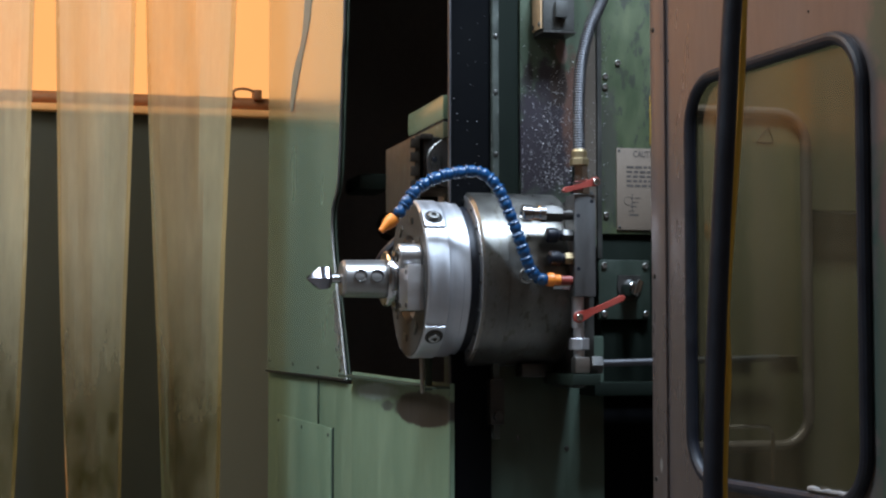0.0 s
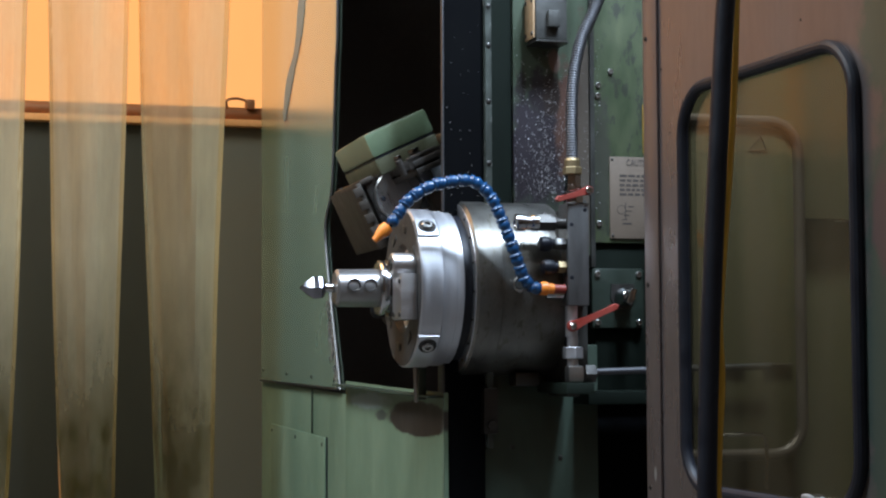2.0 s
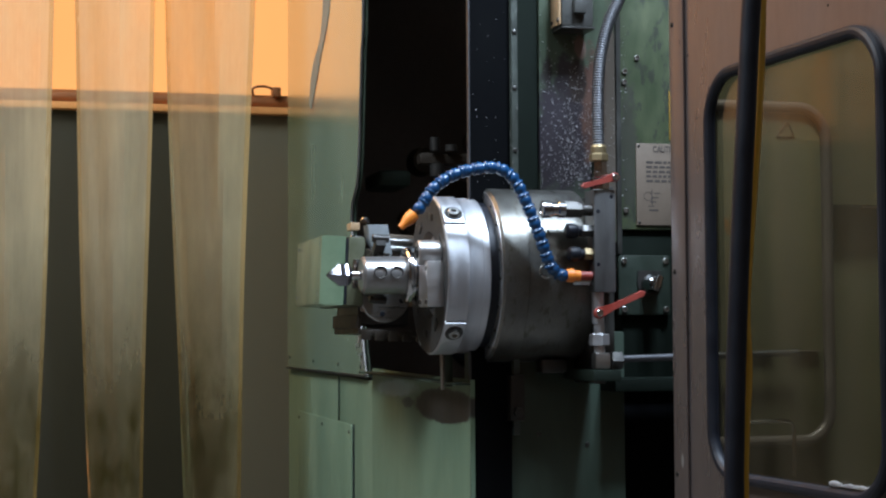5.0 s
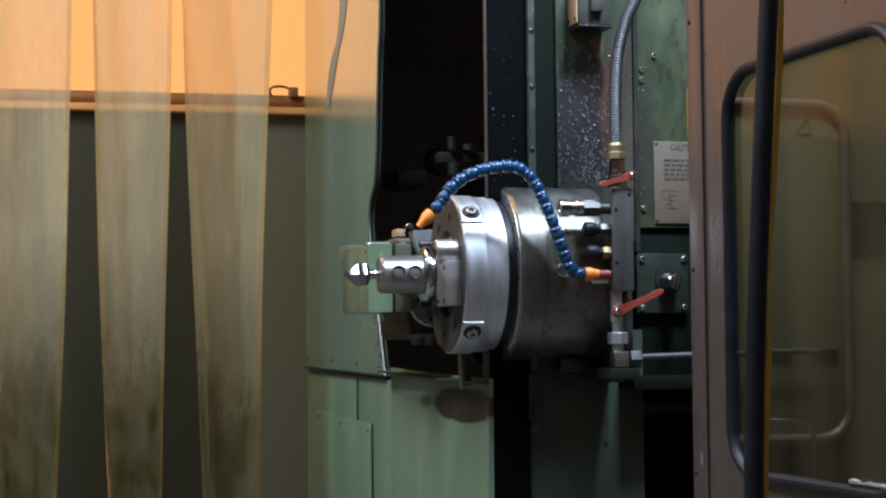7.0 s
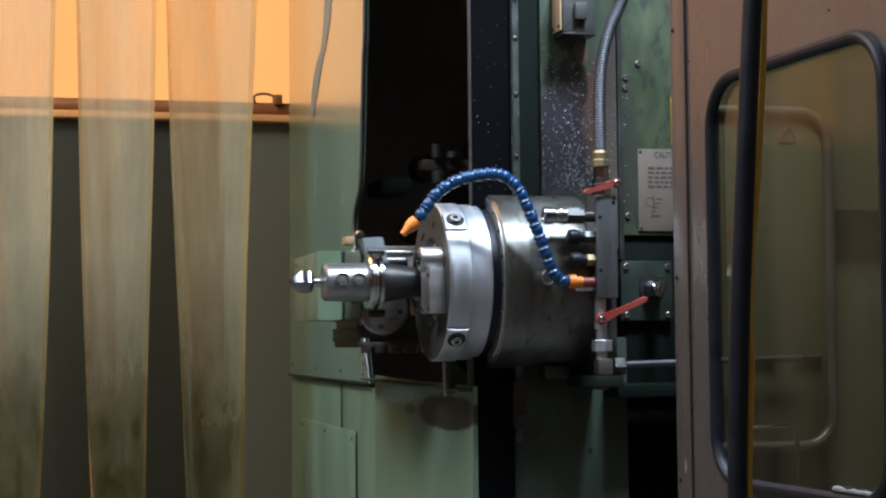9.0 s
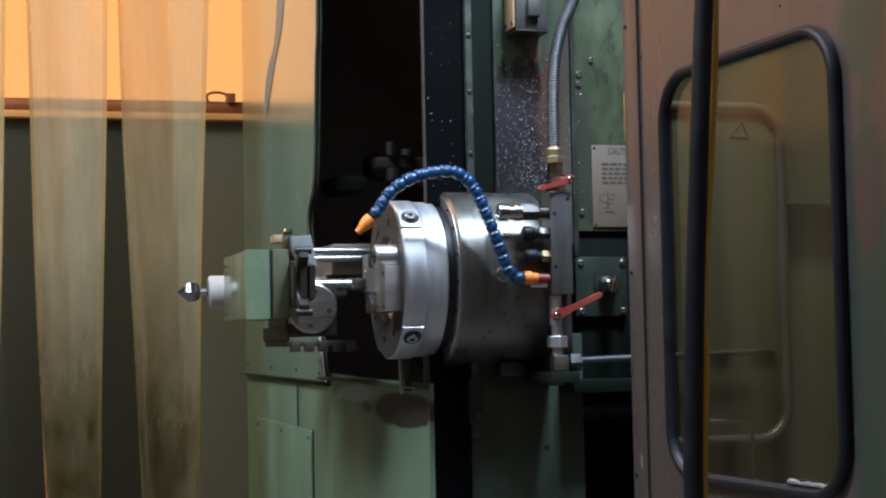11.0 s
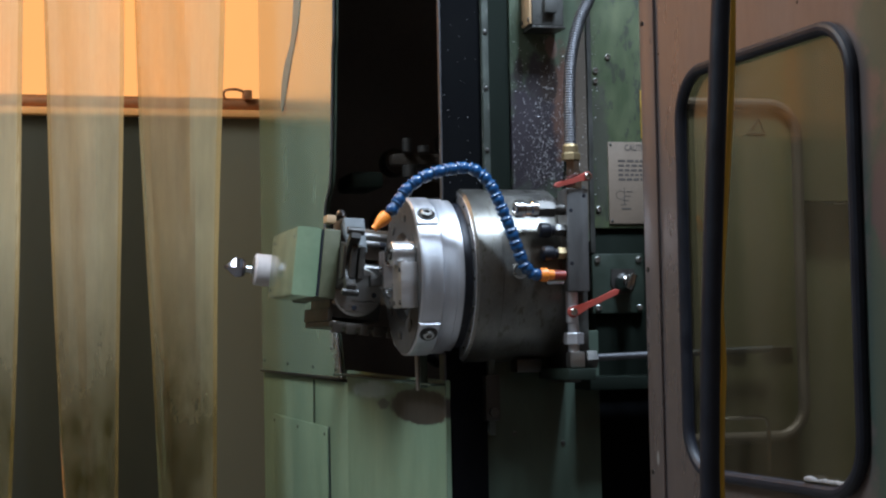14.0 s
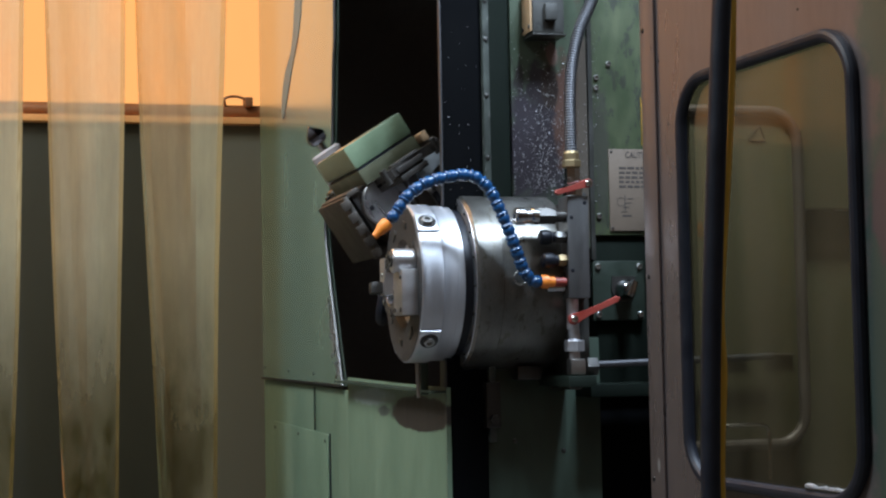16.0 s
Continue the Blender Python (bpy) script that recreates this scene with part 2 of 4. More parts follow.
def plastic_sheet(name, c1, c2, c3, thin, thick):
    """Aged clear plastic: lets light through, scatters some of it, and shines a little."""
    m = bpy.data.materials.new(name)
    m.use_nodes = True
    nt = m.node_tree
    nt.nodes.remove(nt.nodes["Principled BSDF"])
    tc = nt.nodes.new("ShaderNodeTexCoord").outputs["Object"]
    stain = noise_fac(nt, stretch(nt, tc, (1, 1, 0.25)), 9, 0.35, 0.75)
    sep = nt.nodes.new("ShaderNodeSeparateXYZ")
    nt.links.new(tc, sep.inputs[0])
    low = nt.nodes.new("ShaderNodeMapRange")
    low.inputs[1].default_value, low.inputs[2].default_value = 1.46, 0.98
    nt.links.new(sep.outputs[2], low.inputs[0])
    col = ramp_mix(nt, stain, c1, c2)
    mul = nt.nodes.new("ShaderNodeMath")
    mul.operation = "MULTIPLY"
    nt.links.new(low.outputs[0], mul.inputs[0])
    part_fine = nt.nodes.new("ShaderNodeMapRange")
    part_fine.inputs[3].default_value, part_fine.inputs[4].default_value = 0.66, 1.0
    nt.links.new(noise_fac(nt, stretch(nt, tc, (1, 1, 0.4)), 14, 0.35, 0.62, 8, 0.65), part_fine.inputs[0])
    nt.links.new(part_fine.outputs[0], mul.inputs[1])
    col = ramp_mix(nt, mul.outputs[0], col, c3)
    tr = nt.nodes.new("ShaderNodeBsdfTransparent")
    tr.inputs[0].default_value = (0.98, 0.87, 0.68, 1)
    tl = nt.nodes.new("ShaderNodeBsdfTranslucent")
    df = nt.nodes.new("ShaderNodeBsdfDiffuse")
    gl = nt.nodes.new("ShaderNodeBsdfGlossy")
    gl.inputs["Roughness"].default_value = 0.2
    for n in (tl, df):
        nt.links.new(col, n.inputs[0])

    def mix(a, b, f):
        x = nt.nodes.new("ShaderNodeMixShader")
        if isinstance(f, float):
            x.inputs[0].default_value = f
        else:
            nt.links.new(f, x.inputs[0])
        nt.links.new(a, x.inputs[1])
        nt.links.new(b, x.inputs[2])
        return x.outputs[0]
    body = mix(tl.outputs[0], df.outputs[0], 0.4)
    dens = nt.nodes.new("ShaderNodeMapRange")
    dens.inputs[3].default_value, dens.inputs[4].default_value = thin, thick
    streaks = noise_fac(nt, stretch(nt, tc, (1, 1, 0.04)), 30, 0.3, 0.7)
    both = nt.nodes.new("ShaderNodeMath")
    both.operation = "MULTIPLY_ADD"
    both.inputs[1].default_value = 0.22
    half = nt.nodes.new("ShaderNodeMath")
    half.operation = "MULTIPLY"
    half.inputs[1].default_value = 0.78
    nt.links.new(stain, half.inputs[0])
    nt.links.new(streaks, both.inputs[0])
    nt.links.new(half.outputs[0], both.inputs[2])
    nt.links.new(both.outputs[0], dens.inputs[0])
    s = mix(tr.outputs[0], body, dens.outputs[0])
    fr = nt.nodes.new("ShaderNodeFresnel")
    fr.inputs[0].default_value = 1.13
    s = mix(s, gl.outputs[0], fr.outputs[0])
    nt.links.new(s, nt.nodes["Material Output"].inputs[0])
    return m


def pane_glass(name):
    m = bpy.data.materials.new(name)
    m.use_nodes = True
    nt = m.node_tree
    nt.nodes.remove(nt.nodes["Principled BSDF"])
    tc = nt.nodes.new("ShaderNodeTexCoord").outputs["Object"]
    tr = nt.nodes.new("ShaderNodeBsdfTransparent")
    tr.inputs[0].default_value = (0.60, 0.57, 0.48, 1)
    df = nt.nodes.new("ShaderNodeBsdfDiffuse")
    df.inputs[0].default_value = (0.07, 0.062, 0.045, 1)
    gl = nt.nodes.new("ShaderNodeBsdfGlossy")
    gl.inputs["Roughness"].default_value = 0.06
    haze = noise_fac(nt, stretch(nt, tc, (1, 1, 0.3)), 6, 0.35, 1.7)
    a = nt.nodes.new("ShaderNodeMixShader")
    nt.links.new(haze, a.inputs[0])
    nt.links.new(tr.outputs[0], a.inputs[1])
    nt.links.new(df.outputs[0], a.inputs[2])
    lw = nt.nodes.new("ShaderNodeLayerWeight")
    lw.inputs[0].default_value = 0.5
    fr = nt.nodes.new("ShaderNodeMath")
    fr.operation = "POWER"
    fr.inputs[1].default_value = 3.6
    nt.links.new(lw.outputs["Facing"], fr.inputs[0])
    b = nt.nodes.new("ShaderNodeMixShader")
    nt.links.new(fr.outputs[0], b.inputs[0])
    nt.links.new(a.outputs[0], b.inputs[1])
    nt.links.new(gl.outputs[0], b.inputs[2])
    nt.links.new(b.outputs[0], nt.nodes["Material Output"].inputs[0])
    return m


# the orange-lit far hall as emission: the wall itself glows, no lamp lights it
HALL_GLOW = glow("glowing_orange_hall", (1.0, 0.43, 0.14), 1.25)
STRIP = plastic_sheet("aged_clear_plastic", (0.82, 0.69, 0.45), (0.68, 0.56, 0.34), (0.072, 0.056, 0.011), 0.36, 0.80)
STRIP_EDGE = plastic_sheet("yellowed_plastic_edge", (0.72, 0.62, 0.42), (0.60, 0.49, 0.30), (0.36, 0.235, 0.055), 0.04, 0.42)
GLASS = pane_glass("dirty_window_glass")

# ---- mesh helpers ----


def mesh_of(name, bm, material, angle=28):
    bmesh.ops.recalc_face_normals(bm, faces=bm.faces)
    me = bpy.data.meshes.new(name)
    for f in bm.faces:
        f.smooth = True
    bm.to_mesh(me)
    bm.free()
    me.set_sharp_from_angle(angle=radians(angle))
    me.materials.append(material)
    return me


def part(name, bm, material, parent=None, label="", at=None):
    ob = new(name, mesh_of(name, bm, material))
    if parent:
        ob.parent = parent
    if at:
        ob.matrix_basis = at
    if label:
        tagged(ob, label)
    return ob


def share(name, me, parent, at):
    ob = new(name, me)
    ob.parent = parent
    ob.matrix_basis = at
    return ob


def thing(name, label, category, at=None, group="", kind=""):
    ob = new(name)
    ob.empty_display_size = 0.05
    if at:
        ob.matrix_basis = at
    return tagged(ob, label, category, group, kind)


def block(x0, x1, y0, y1, z0, z1, bevel=0.003, bm=None):
    bm = bm or bmesh.new()
    r = bmesh.ops.create_cube(bm, size=1.0)
    vs = r["verts"]
    for v in vs:
        v.co = Vector((x0 + (v.co.x + 0.5) * (x1 - x0), y0 + (v.co.y + 0.5) * (y1 - y0), z0 + (v.co.z + 0.5) * (z1 - z0)))
    if bevel:
        es = {e for v in vs for e in v.link_edges}
        bmesh.ops.bevel(bm, geom=list(es), offset=min(bevel, 0.45 * min(x1 - x0, y1 - y0, z1 - z0)), segments=2, affect="EDGES", profile=0.6)
    return bm


def basis(p, d, up=Vector((0, 0, 1))):
    d = Vector(d).normalized()
    return Matrix.Translation(p) @ d.to_track_quat("X", "Z").to_matrix().to_4x4()


def lathe(profile, seg=40, m=None, bm=None, close=False):
    """Turns (x, radius) round the x axis."""
    bm = bm or bmesh.new()
    m = m or Matrix()
    rings = []
    for x, r in profile:
        if r < 1e-6:
            rings.append([bm.verts.new(m @ Vector((x, 0, 0)))])
        else:
            rings.append([bm.verts.new(m @ Vector((x, r * math.cos(2 * math.pi * k / seg), r * math.sin(2 * math.pi * k / seg)))) for k in range(seg)])
    pairs = list(zip(rings, rings[1:]))
    if close:
        pairs.append((rings[-1], rings[0]))
    for a, b in pairs:
        for k in range(seg):
            q = [a[k % len(a)], a[(k + 1) % len(a)], b[(k + 1) % len(b)], b[k % len(b)]]
            u = []
            for v in q:
                if v not in u:
                    u.append(v)
            if len(u) > 2:
                bm.faces.new(u)
    return bm


def rod(p0, p1, r, seg=20, bm=None, bevel=0.001):
    p0, p1 = Vector(p0), Vector(p1)
    h = (p1 - p0).length
    b = min(bevel, r * 0.4, h * 0.3)
    return lathe([(0, 0), (0, r - b), (b, r), (h - b, r), (h, r - b), (h, 0)], seg, basis(p0, p1 - p0), bm)


def sweep(pts, r, seg=12, bm=None, ends=True):
    """A tube of radius r (a number or one for each point) along pts."""
    bm = bm or bmesh.new()
    pts = [Vector(p) for p in pts]
    rad = r if isinstance(r, (list, tuple)) else [r] * len(pts)
    rings, nrm = [], None
    for i, p in enumerate(pts):
        d = (pts[min(i + 1, len(pts) - 1)] - pts[max(i - 1, 0)]).normalized()
        if nrm is None:
            nrm = d.orthogonal().normalized()
        nrm = (nrm - d * nrm.dot(d)).normalized()
        bi = d.cross(nrm)
        rings.append([bm.verts.new(p + rad[i] * (math.cos(a) * nrm + math.sin(a) * bi)) for a in [2 * math.pi * k / seg for k in range(seg)]])
    for a, b in zip(rings, rings[1:]):
        for k in range(seg):
            bm.faces.new((a[k], a[(k + 1) % seg], b[(k + 1) % seg], b[k]))
    if ends:
        bm.faces.new(rings[0])
        bm.faces.new(rings[-1])
    return bm


def curve_through(pts, step):
    """Points at even steps along a smooth line through pts."""
    pts = [Vector(p) for p in pts]
    ext = [2 * pts[0] - pts[1]] + pts + [2 * pts[-1] - pts[-2]]
    fine = []
    for a, b, c, d in zip(ext, ext[1:], ext[2:], ext[3:]):
        for k in range(16):
            t = k / 16
            fine.append(0.5 * (2 * b + (c - a) * t + (2 * a - 5 * b + 4 * c - d) * t * t + (3 * b - a - 3 * c + d) * t ** 3))
    fine.append(pts[-1])
    out, left = [fine[0]], step
    for a, b in zip(fine, fine[1:]):
        seg = (b - a).length
        done = 0.0
        while seg - done >= left:
            done += left
            out.append(a.lerp(b, done / seg))
            left = step
        left -= seg - done
    return out


def plate(outline, thick, m=None, bm=None, bevel=0.0):
    """An outline of (a, b) in the yz plane of m, from x = 0 to x = thick."""
    bm = bm or bmesh.new()
    m = m or Matrix()
    lo = [bm.verts.new(m @ Vector((0, a, b))) for a, b in outline]
    hi = [bm.verts.new(m @ Vector((thick, a, b))) for a, b in outline]
    fs = [bm.faces.new(lo), bm.faces.new(hi[::-1])]
    n = len(lo)
    for k in range(n):
        fs.append(bm.faces.new((lo[k], hi[k], hi[(k + 1) % n], lo[(k + 1) % n])))
    if bevel:
        es = {e for f in fs[:2] for e in f.edges}
        bmesh.ops.bevel(bm, geom=list(es), offset=bevel, segments=2, affect="EDGES", profile=0.6)
    return bm


def rounded(a0, a1, b0, b1, r, n=8):
    out = []
    for ca, cb, s in ((a1 - r, b1 - r, 0), (a0 + r, b1 - r, 90), (a0 + r, b0 + r, 180), (a1 - r, b0 + r, 270)):
        for k in range(n + 1):
            w = radians(s + 90 * k / n)
            out.append((ca + r * math.cos(w), cb + r * math.sin(w)))
    return out


def bolt_mesh(name, r, h, material):
    """A cap screw along x with a dark socket."""
    bm = lathe([(h * 0.45, 0.0), (h * 0.45, r * 0.5), (h, r * 0.55), (h, r * 0.85), (h * 0.85, r), (0, r)], 18)
    return mesh_of(name, bm, material)


BOLT = bolt_mesh("bolt", 0.005, 0.004, STEEL)
SCREW = mesh_of("screw", lathe([(0.0025, 0), (0.0025, 0.002), (0.0015, 0.0042), (0, 0.0045)], 12), DARKSTEEL)
FACE_CAM = Matrix.Rotation(radians(-90), 4, "Z")      # turns the x axis to -y
FACE_LEFT = Matrix.Rotation(radians(180), 4, "Z")     # turns the x axis to -x

# ---- the hall round the machine ----


def structure(name, bm, material, label, category="wall"):
    return tagged(part(name, bm, material), label, category, kind="structure")


structure("floor", block(-8, 8, -6, 9, -0.1, 0.0, 0), CONCRETE, "grey stained concrete workshop floor", "floor")
structure("wall_south", block(-8, 8, -6.2, -6.0, 0, 6, 0), PLASTER, "plain painted hall wall behind the machine aisle")
structure("wall_west", block(-8.2, -8.0, -6, 9, 0, 6, 0), PLASTER, "plain painted hall wall at the end")
structure("wall_east", block(8.0, 8.2, -6, 9, 0, 6, 0), PLASTER, "plain painted hall wall beyond the machine")
structure("ceiling", block(-8, 8, -6, 9, 6.0, 6.2, 0), PLASTER, "plain grey hall ceiling", "ceiling")
structure("backdrop", block(-8, 8, 8.8, 9.0, 0, 6, 0), HALL_GLOW, "plain far backdrop that emits the hall's warm orange light", "backdrop")
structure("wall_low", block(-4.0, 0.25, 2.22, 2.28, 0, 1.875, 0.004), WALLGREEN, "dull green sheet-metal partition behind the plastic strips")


def top_rail():
    t = thing("partition_rail", "rusty brown rail on the partition, its lower flange coloured as lit orange", "rail", pose(0, 2.2, 1.9))
    part("pipe", rod((-4.0, 0.03, 0.017), (0.25, 0.03, 0.017), 0.022), RAIL, t)
    part("flange", block(-4.0, 0.25, -0.02, 0.06, -0.025, -0.004, 0.003), RAIL_LIT, t, "lower flange coloured as lit orange")
    part("hook", sweep(curve_through([(-0.115, 0.02, 0.03), (-0.12, 0.0, 0.055), (-0.085, 0.0, 0.062), (-0.05, 0.0, 0.05), (-0.04, 0.01, 0.035)], 0.008), 0.004, 8), RAIL, t)
    part("clip", block(-0.06, -0.035, -0.01, 0.04, 0.03, 0.06, 0.004), RAIL, t)


top_rail()


def strip_mesh(edges, phase, u0, u1, lift):
    """Part of a hanging strip from u0 to u1 of its width: it narrows and cups towards the foot."""
    left_top, right_top, left_low, right_low = edges
    bm = bmesh.new()
    rows, cols = 34, max(3, round(14 * (u1 - u0)))
    grid = []
    for i in range(rows + 1):
        z = 0.25 + (2.75 - 0.25) * i / rows
        f = min(1.25, max(-0.5, (z - 0.81) / (2.05 - 0.81)))
        f = f + 0.05 * math.sin(4 * z + phase)
        a, b = left_low + (left_top - left_low) * f, right_low + (right_top - right_low) * f
        line = []
        for j in range(cols + 1):
            u = u0 + (u1 - u0) * j / cols
            cup = (2 * u - 1) ** 2 * (0.058 - 0.016 * f) + 0.007 * math.sin(11 * u + 2 * z + phase) + 0.003 * math.sin(23 * u + 5 * z)
            line.append(bm.verts.new((a + (b - a) * u + 0.004 * math.sin(3 * z + phase), 1.35 - cup - lift, z)))
        grid.append(line)
    for p, q in zip(grid, grid[1:]):
        for j in range(cols):
            bm.faces.new((p[j], p[j + 1], q[j + 1], q[j]))
    return bm


STRIPS = [(-0.452, -0.231, -0.411, -0.270), (-0.680, -0.483, -0.634, -0.503), (-0.93, -0.722, -0.905, -0.757)]
# more strips to the left, out of view, added for the reflections
STRIPS += [(-1.17 - 0.25 * k, -0.97 - 0.25 * k, -1.15 - 0.25 * k, -1.0 - 0.25 * k) for k in range(4)]
for k, edges in enumerate(STRIPS):
    strip = thing("plastic_strip", "yellowed translucent plastic curtain strip with grimy edges", "curtain strip", group="hanging plastic strips")
    part("sheet", strip_mesh(edges, 1.7 * k, 0.0, 1.0, 0.0), STRIP, strip)
    part("edge_band", strip_mesh(edges, 1.7 * k, -0.004, 0.045, 0.0015), STRIP_EDGE, strip, "yellow-brown curled edge")
    part("edge_band", strip_mesh(edges, 1.7 * k, 0.945, 1.004, 0.0015), STRIP_EDGE, strip, "yellow-brown curled edge")
rail_c = thing("curtain_track", "steel track that carries the plastic strips", "track", pose(0, 1.35, 2.74))
part("bar", block(-2.2, -0.15, -0.03, 0.03, 0.0, 0.04, 0.003), STEEL, rail_c)
for k in range(9):
    part("hanger", rod((-2.1 + 0.23 * k, 0, 0.03), (-2.1 + 0.23 * k, 0, 3.27), 0.008, 8), STEEL, rail_c)

# ---- the machine's guards ----
PX = -0.083


def guard_panel():
    t = thing("guard_panel", "glossy green sheet-metal guard with a bent bright edge", "machine guard", pose(PX, 0, 0))
    edge = curve_through([(0, a, b) for a, b in ((0.612, 1.108), (0.69, 1.25), (0.758, 1.38), (0.779, 1.45), (0.765, 1.49), (0.712, 1.53), (0.69, 1.60), (0.66, 1.80), (0.64, 1.92), (0.62, 2.6))], 0.012)
    line = [(p.y, p.z) for p in edge]
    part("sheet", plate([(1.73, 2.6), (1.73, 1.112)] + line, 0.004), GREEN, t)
    part("edge_trim", sweep([(0.0, a, b) for a, b in line], 0.0034, 8), MANIFOLD, t, "worn bright metal edge")
    run = [(1.05, 2.10, 0.03), (1.09, 2.02, 0.05), (1.12, 1.96, 0.045), (1.17, 1.915, 0.036), (1.23, 1.885, 0.05), (1.28, 1.845, 0.05), (1.32, 1.80, 0.03), (1.335, 1.775, 0.008)]
    stain = [(a - w, b) for a, b, w in run] + [(a + w, b + 0.006) for a, b, w in run[::-1]]
    stain = [(p.y, p.z) for p in curve_through([(0, a, b) for a, b in stain], 0.012)]
    part("drip_stain", plate(stain, 0.0006, Matrix.Translation((-0.0012, 0, 0))), STAIN, t, "dried blue-grey coolant run")
    inner = [(a - 0.02, b) for a, b in line]
    part("return_flange", plate(line + inner[::-1], 0.003, Matrix.Translation((0.006, 0.012, 0))), GREEN_DARK, t)
    for a, b in ((1.69, 1.13), (1.3, 1.125), (0.95, 1.122), (0.68, 1.119)):
        share("screw", SCREW, t, Matrix.Translation((0, a, b + 0.008)) @ FACE_LEFT)
    part("drip_edge", block(-0.006, 0.0, 0.62, 1.73, 1.106, 1.112, 0.002), DARKSTEEL, t)


guard_panel()


def lower_guard():
    t = thing("lower_guard", "worn green sheet-metal lower guard with a peeled oily patch", "machine guard")
    m = Matrix.Translation((PX + 0.006, 0, 0))
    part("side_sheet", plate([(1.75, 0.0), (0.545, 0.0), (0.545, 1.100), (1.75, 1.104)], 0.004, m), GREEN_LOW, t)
    # the front sheet turns a little towards the spindle
    a, b = Vector((PX, 0.536, 0)), Vector((-0.021, -0.03, 0))
    d = (b - a)
    long = d.length
    q = Matrix.Translation(a) @ Matrix.Rotation(math.atan2(d.y, d.x) - math.pi / 2, 4, "Z")
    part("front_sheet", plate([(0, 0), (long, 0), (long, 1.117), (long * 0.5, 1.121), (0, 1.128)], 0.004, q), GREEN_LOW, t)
    part("top_flange", plate([(0, 1.118), (long, 1.108), (long, 1.111), (0, 1.122)], 0.03, q @ Matrix.Translation((0.004, 0, 0))), GREEN_DARK, t)
    for s, z in ((0.03, 1.112), (0.36, 1.108), (long - 0.02, 1.098), (long - 0.02, 0.93), (long - 0.018, 0.80)):
        share("screw", SCREW, t, q @ Matrix.Translation((0, s, z)) @ FACE_LEFT)
    part("corner_trim", plate([(long - 0.006, 0), (long + 0.002, 0), (long + 0.002, 1.117), (long - 0.006, 1.117)], 0.008, q @ Matrix.Translation((-0.001, 0, 0))), GREEN_LOW, t)
    cover = part("access_cover", plate(rounded(0.79, 1.56, 0.55, 0.998, 0.01, 3), 0.004, Matrix.Translation((PX, 0, 0)), bevel=0.001), GREEN_LOW, t)
    # black strip as the shadow line along the cover's near edge
    part("cover_shadow", block(PX + 0.003, PX + 0.0055, 0.783, 0.7895, 0.55, 1.0, 0), RUBBER, t)
    for y in (0.82, 1.17, 1.53):
        share("screw", SCREW, cover, Matrix.Translation((PX, y, 0.982)) @ FACE_LEFT)
    for z in (0.80, 0.62):
        share("screw", SCREW, cover, Matrix.Translation((PX, 0.815, z)) @ FACE_LEFT)
    part("seam_strip", block(PX + 0.001, PX + 0.005, 0.96, 0.963, 1.0, 1.1, 0.001), GREEN_DARK, t)
    part("end_sheet", block(PX + 0.014, 0.6, 1.70, 1.704, 0, 2.6, 0), GREEN_DARK, t)


lower_guard()


def cavity():
    t = thing("magazine_housing", "dark oily inside of the tool magazine housing", "machine housing")
    part("back_wall", block(PX + 0.02, 1.0, 1.62, 1.66, 0, 2.6, 0), CAVITY, t)
    part("side_wall", block(0.98, 1.02, 0.06, 1.62, 0, 2.6, 0), CAVITY, t)
    part("roof", block(PX + 0.02, 1.0, 0.02, 1.7, 2.6, 2.64, 0), CAVITY, t)
    part("floor_plate", block(-0.05, 1.0, 0.04, 1.62, 0.84, 0.86, 0), CAVITY, t)
    part("inner_skin", block(PX + 0.012, PX + 0.016, 0.80, 1.62, 0.86, 2.6, 0), CAVITY, t)
    part("gear_cover", block(-0.03, 0.045, 0.74, 0.9, 1.525, 1.562, 0.012), LOW_GREEN, t)
    part("chain_guide", block(0.06, 0.17, 0.72, 0.76, 1.575, 1.60, 0.006), BROWN, t)
    for x, z0, z1, r in ((0.091, 1.602, 1.632, 0.011), (0.128, 1.602, 1.616, 0.013), (0.096, 1.545, 1.573, 0.016)):
        part("guide_pin", rod((x, 0.71, z0), (x, 0.71, z1), r, 14), DARKSTEEL, t)
    mag = thing("tool_magazine", "dim tool magazine pots inside the dark housing", "tool magazine", pose(0.26, 1.15, 1.52))
    part("hub", rod((0, 0, 0), (0, 0.1, 0), 0.06), BROWN, mag)
    for k in range(6):
        w = radians(60 * k + 20)
        c = Vector((0.15 * math.cos(w), 0, 0.15 * math.sin(w)))
        part("pot", lathe([(0, 0), (0, 0.03), (0.05, 0.036), (0.055, 0.028), (0.1, 0.025), (0.1, 0)], 16, basis(c + Vector((0, -0.12, 0)), (0, 1, 0))), BROWN, mag)


cavity()


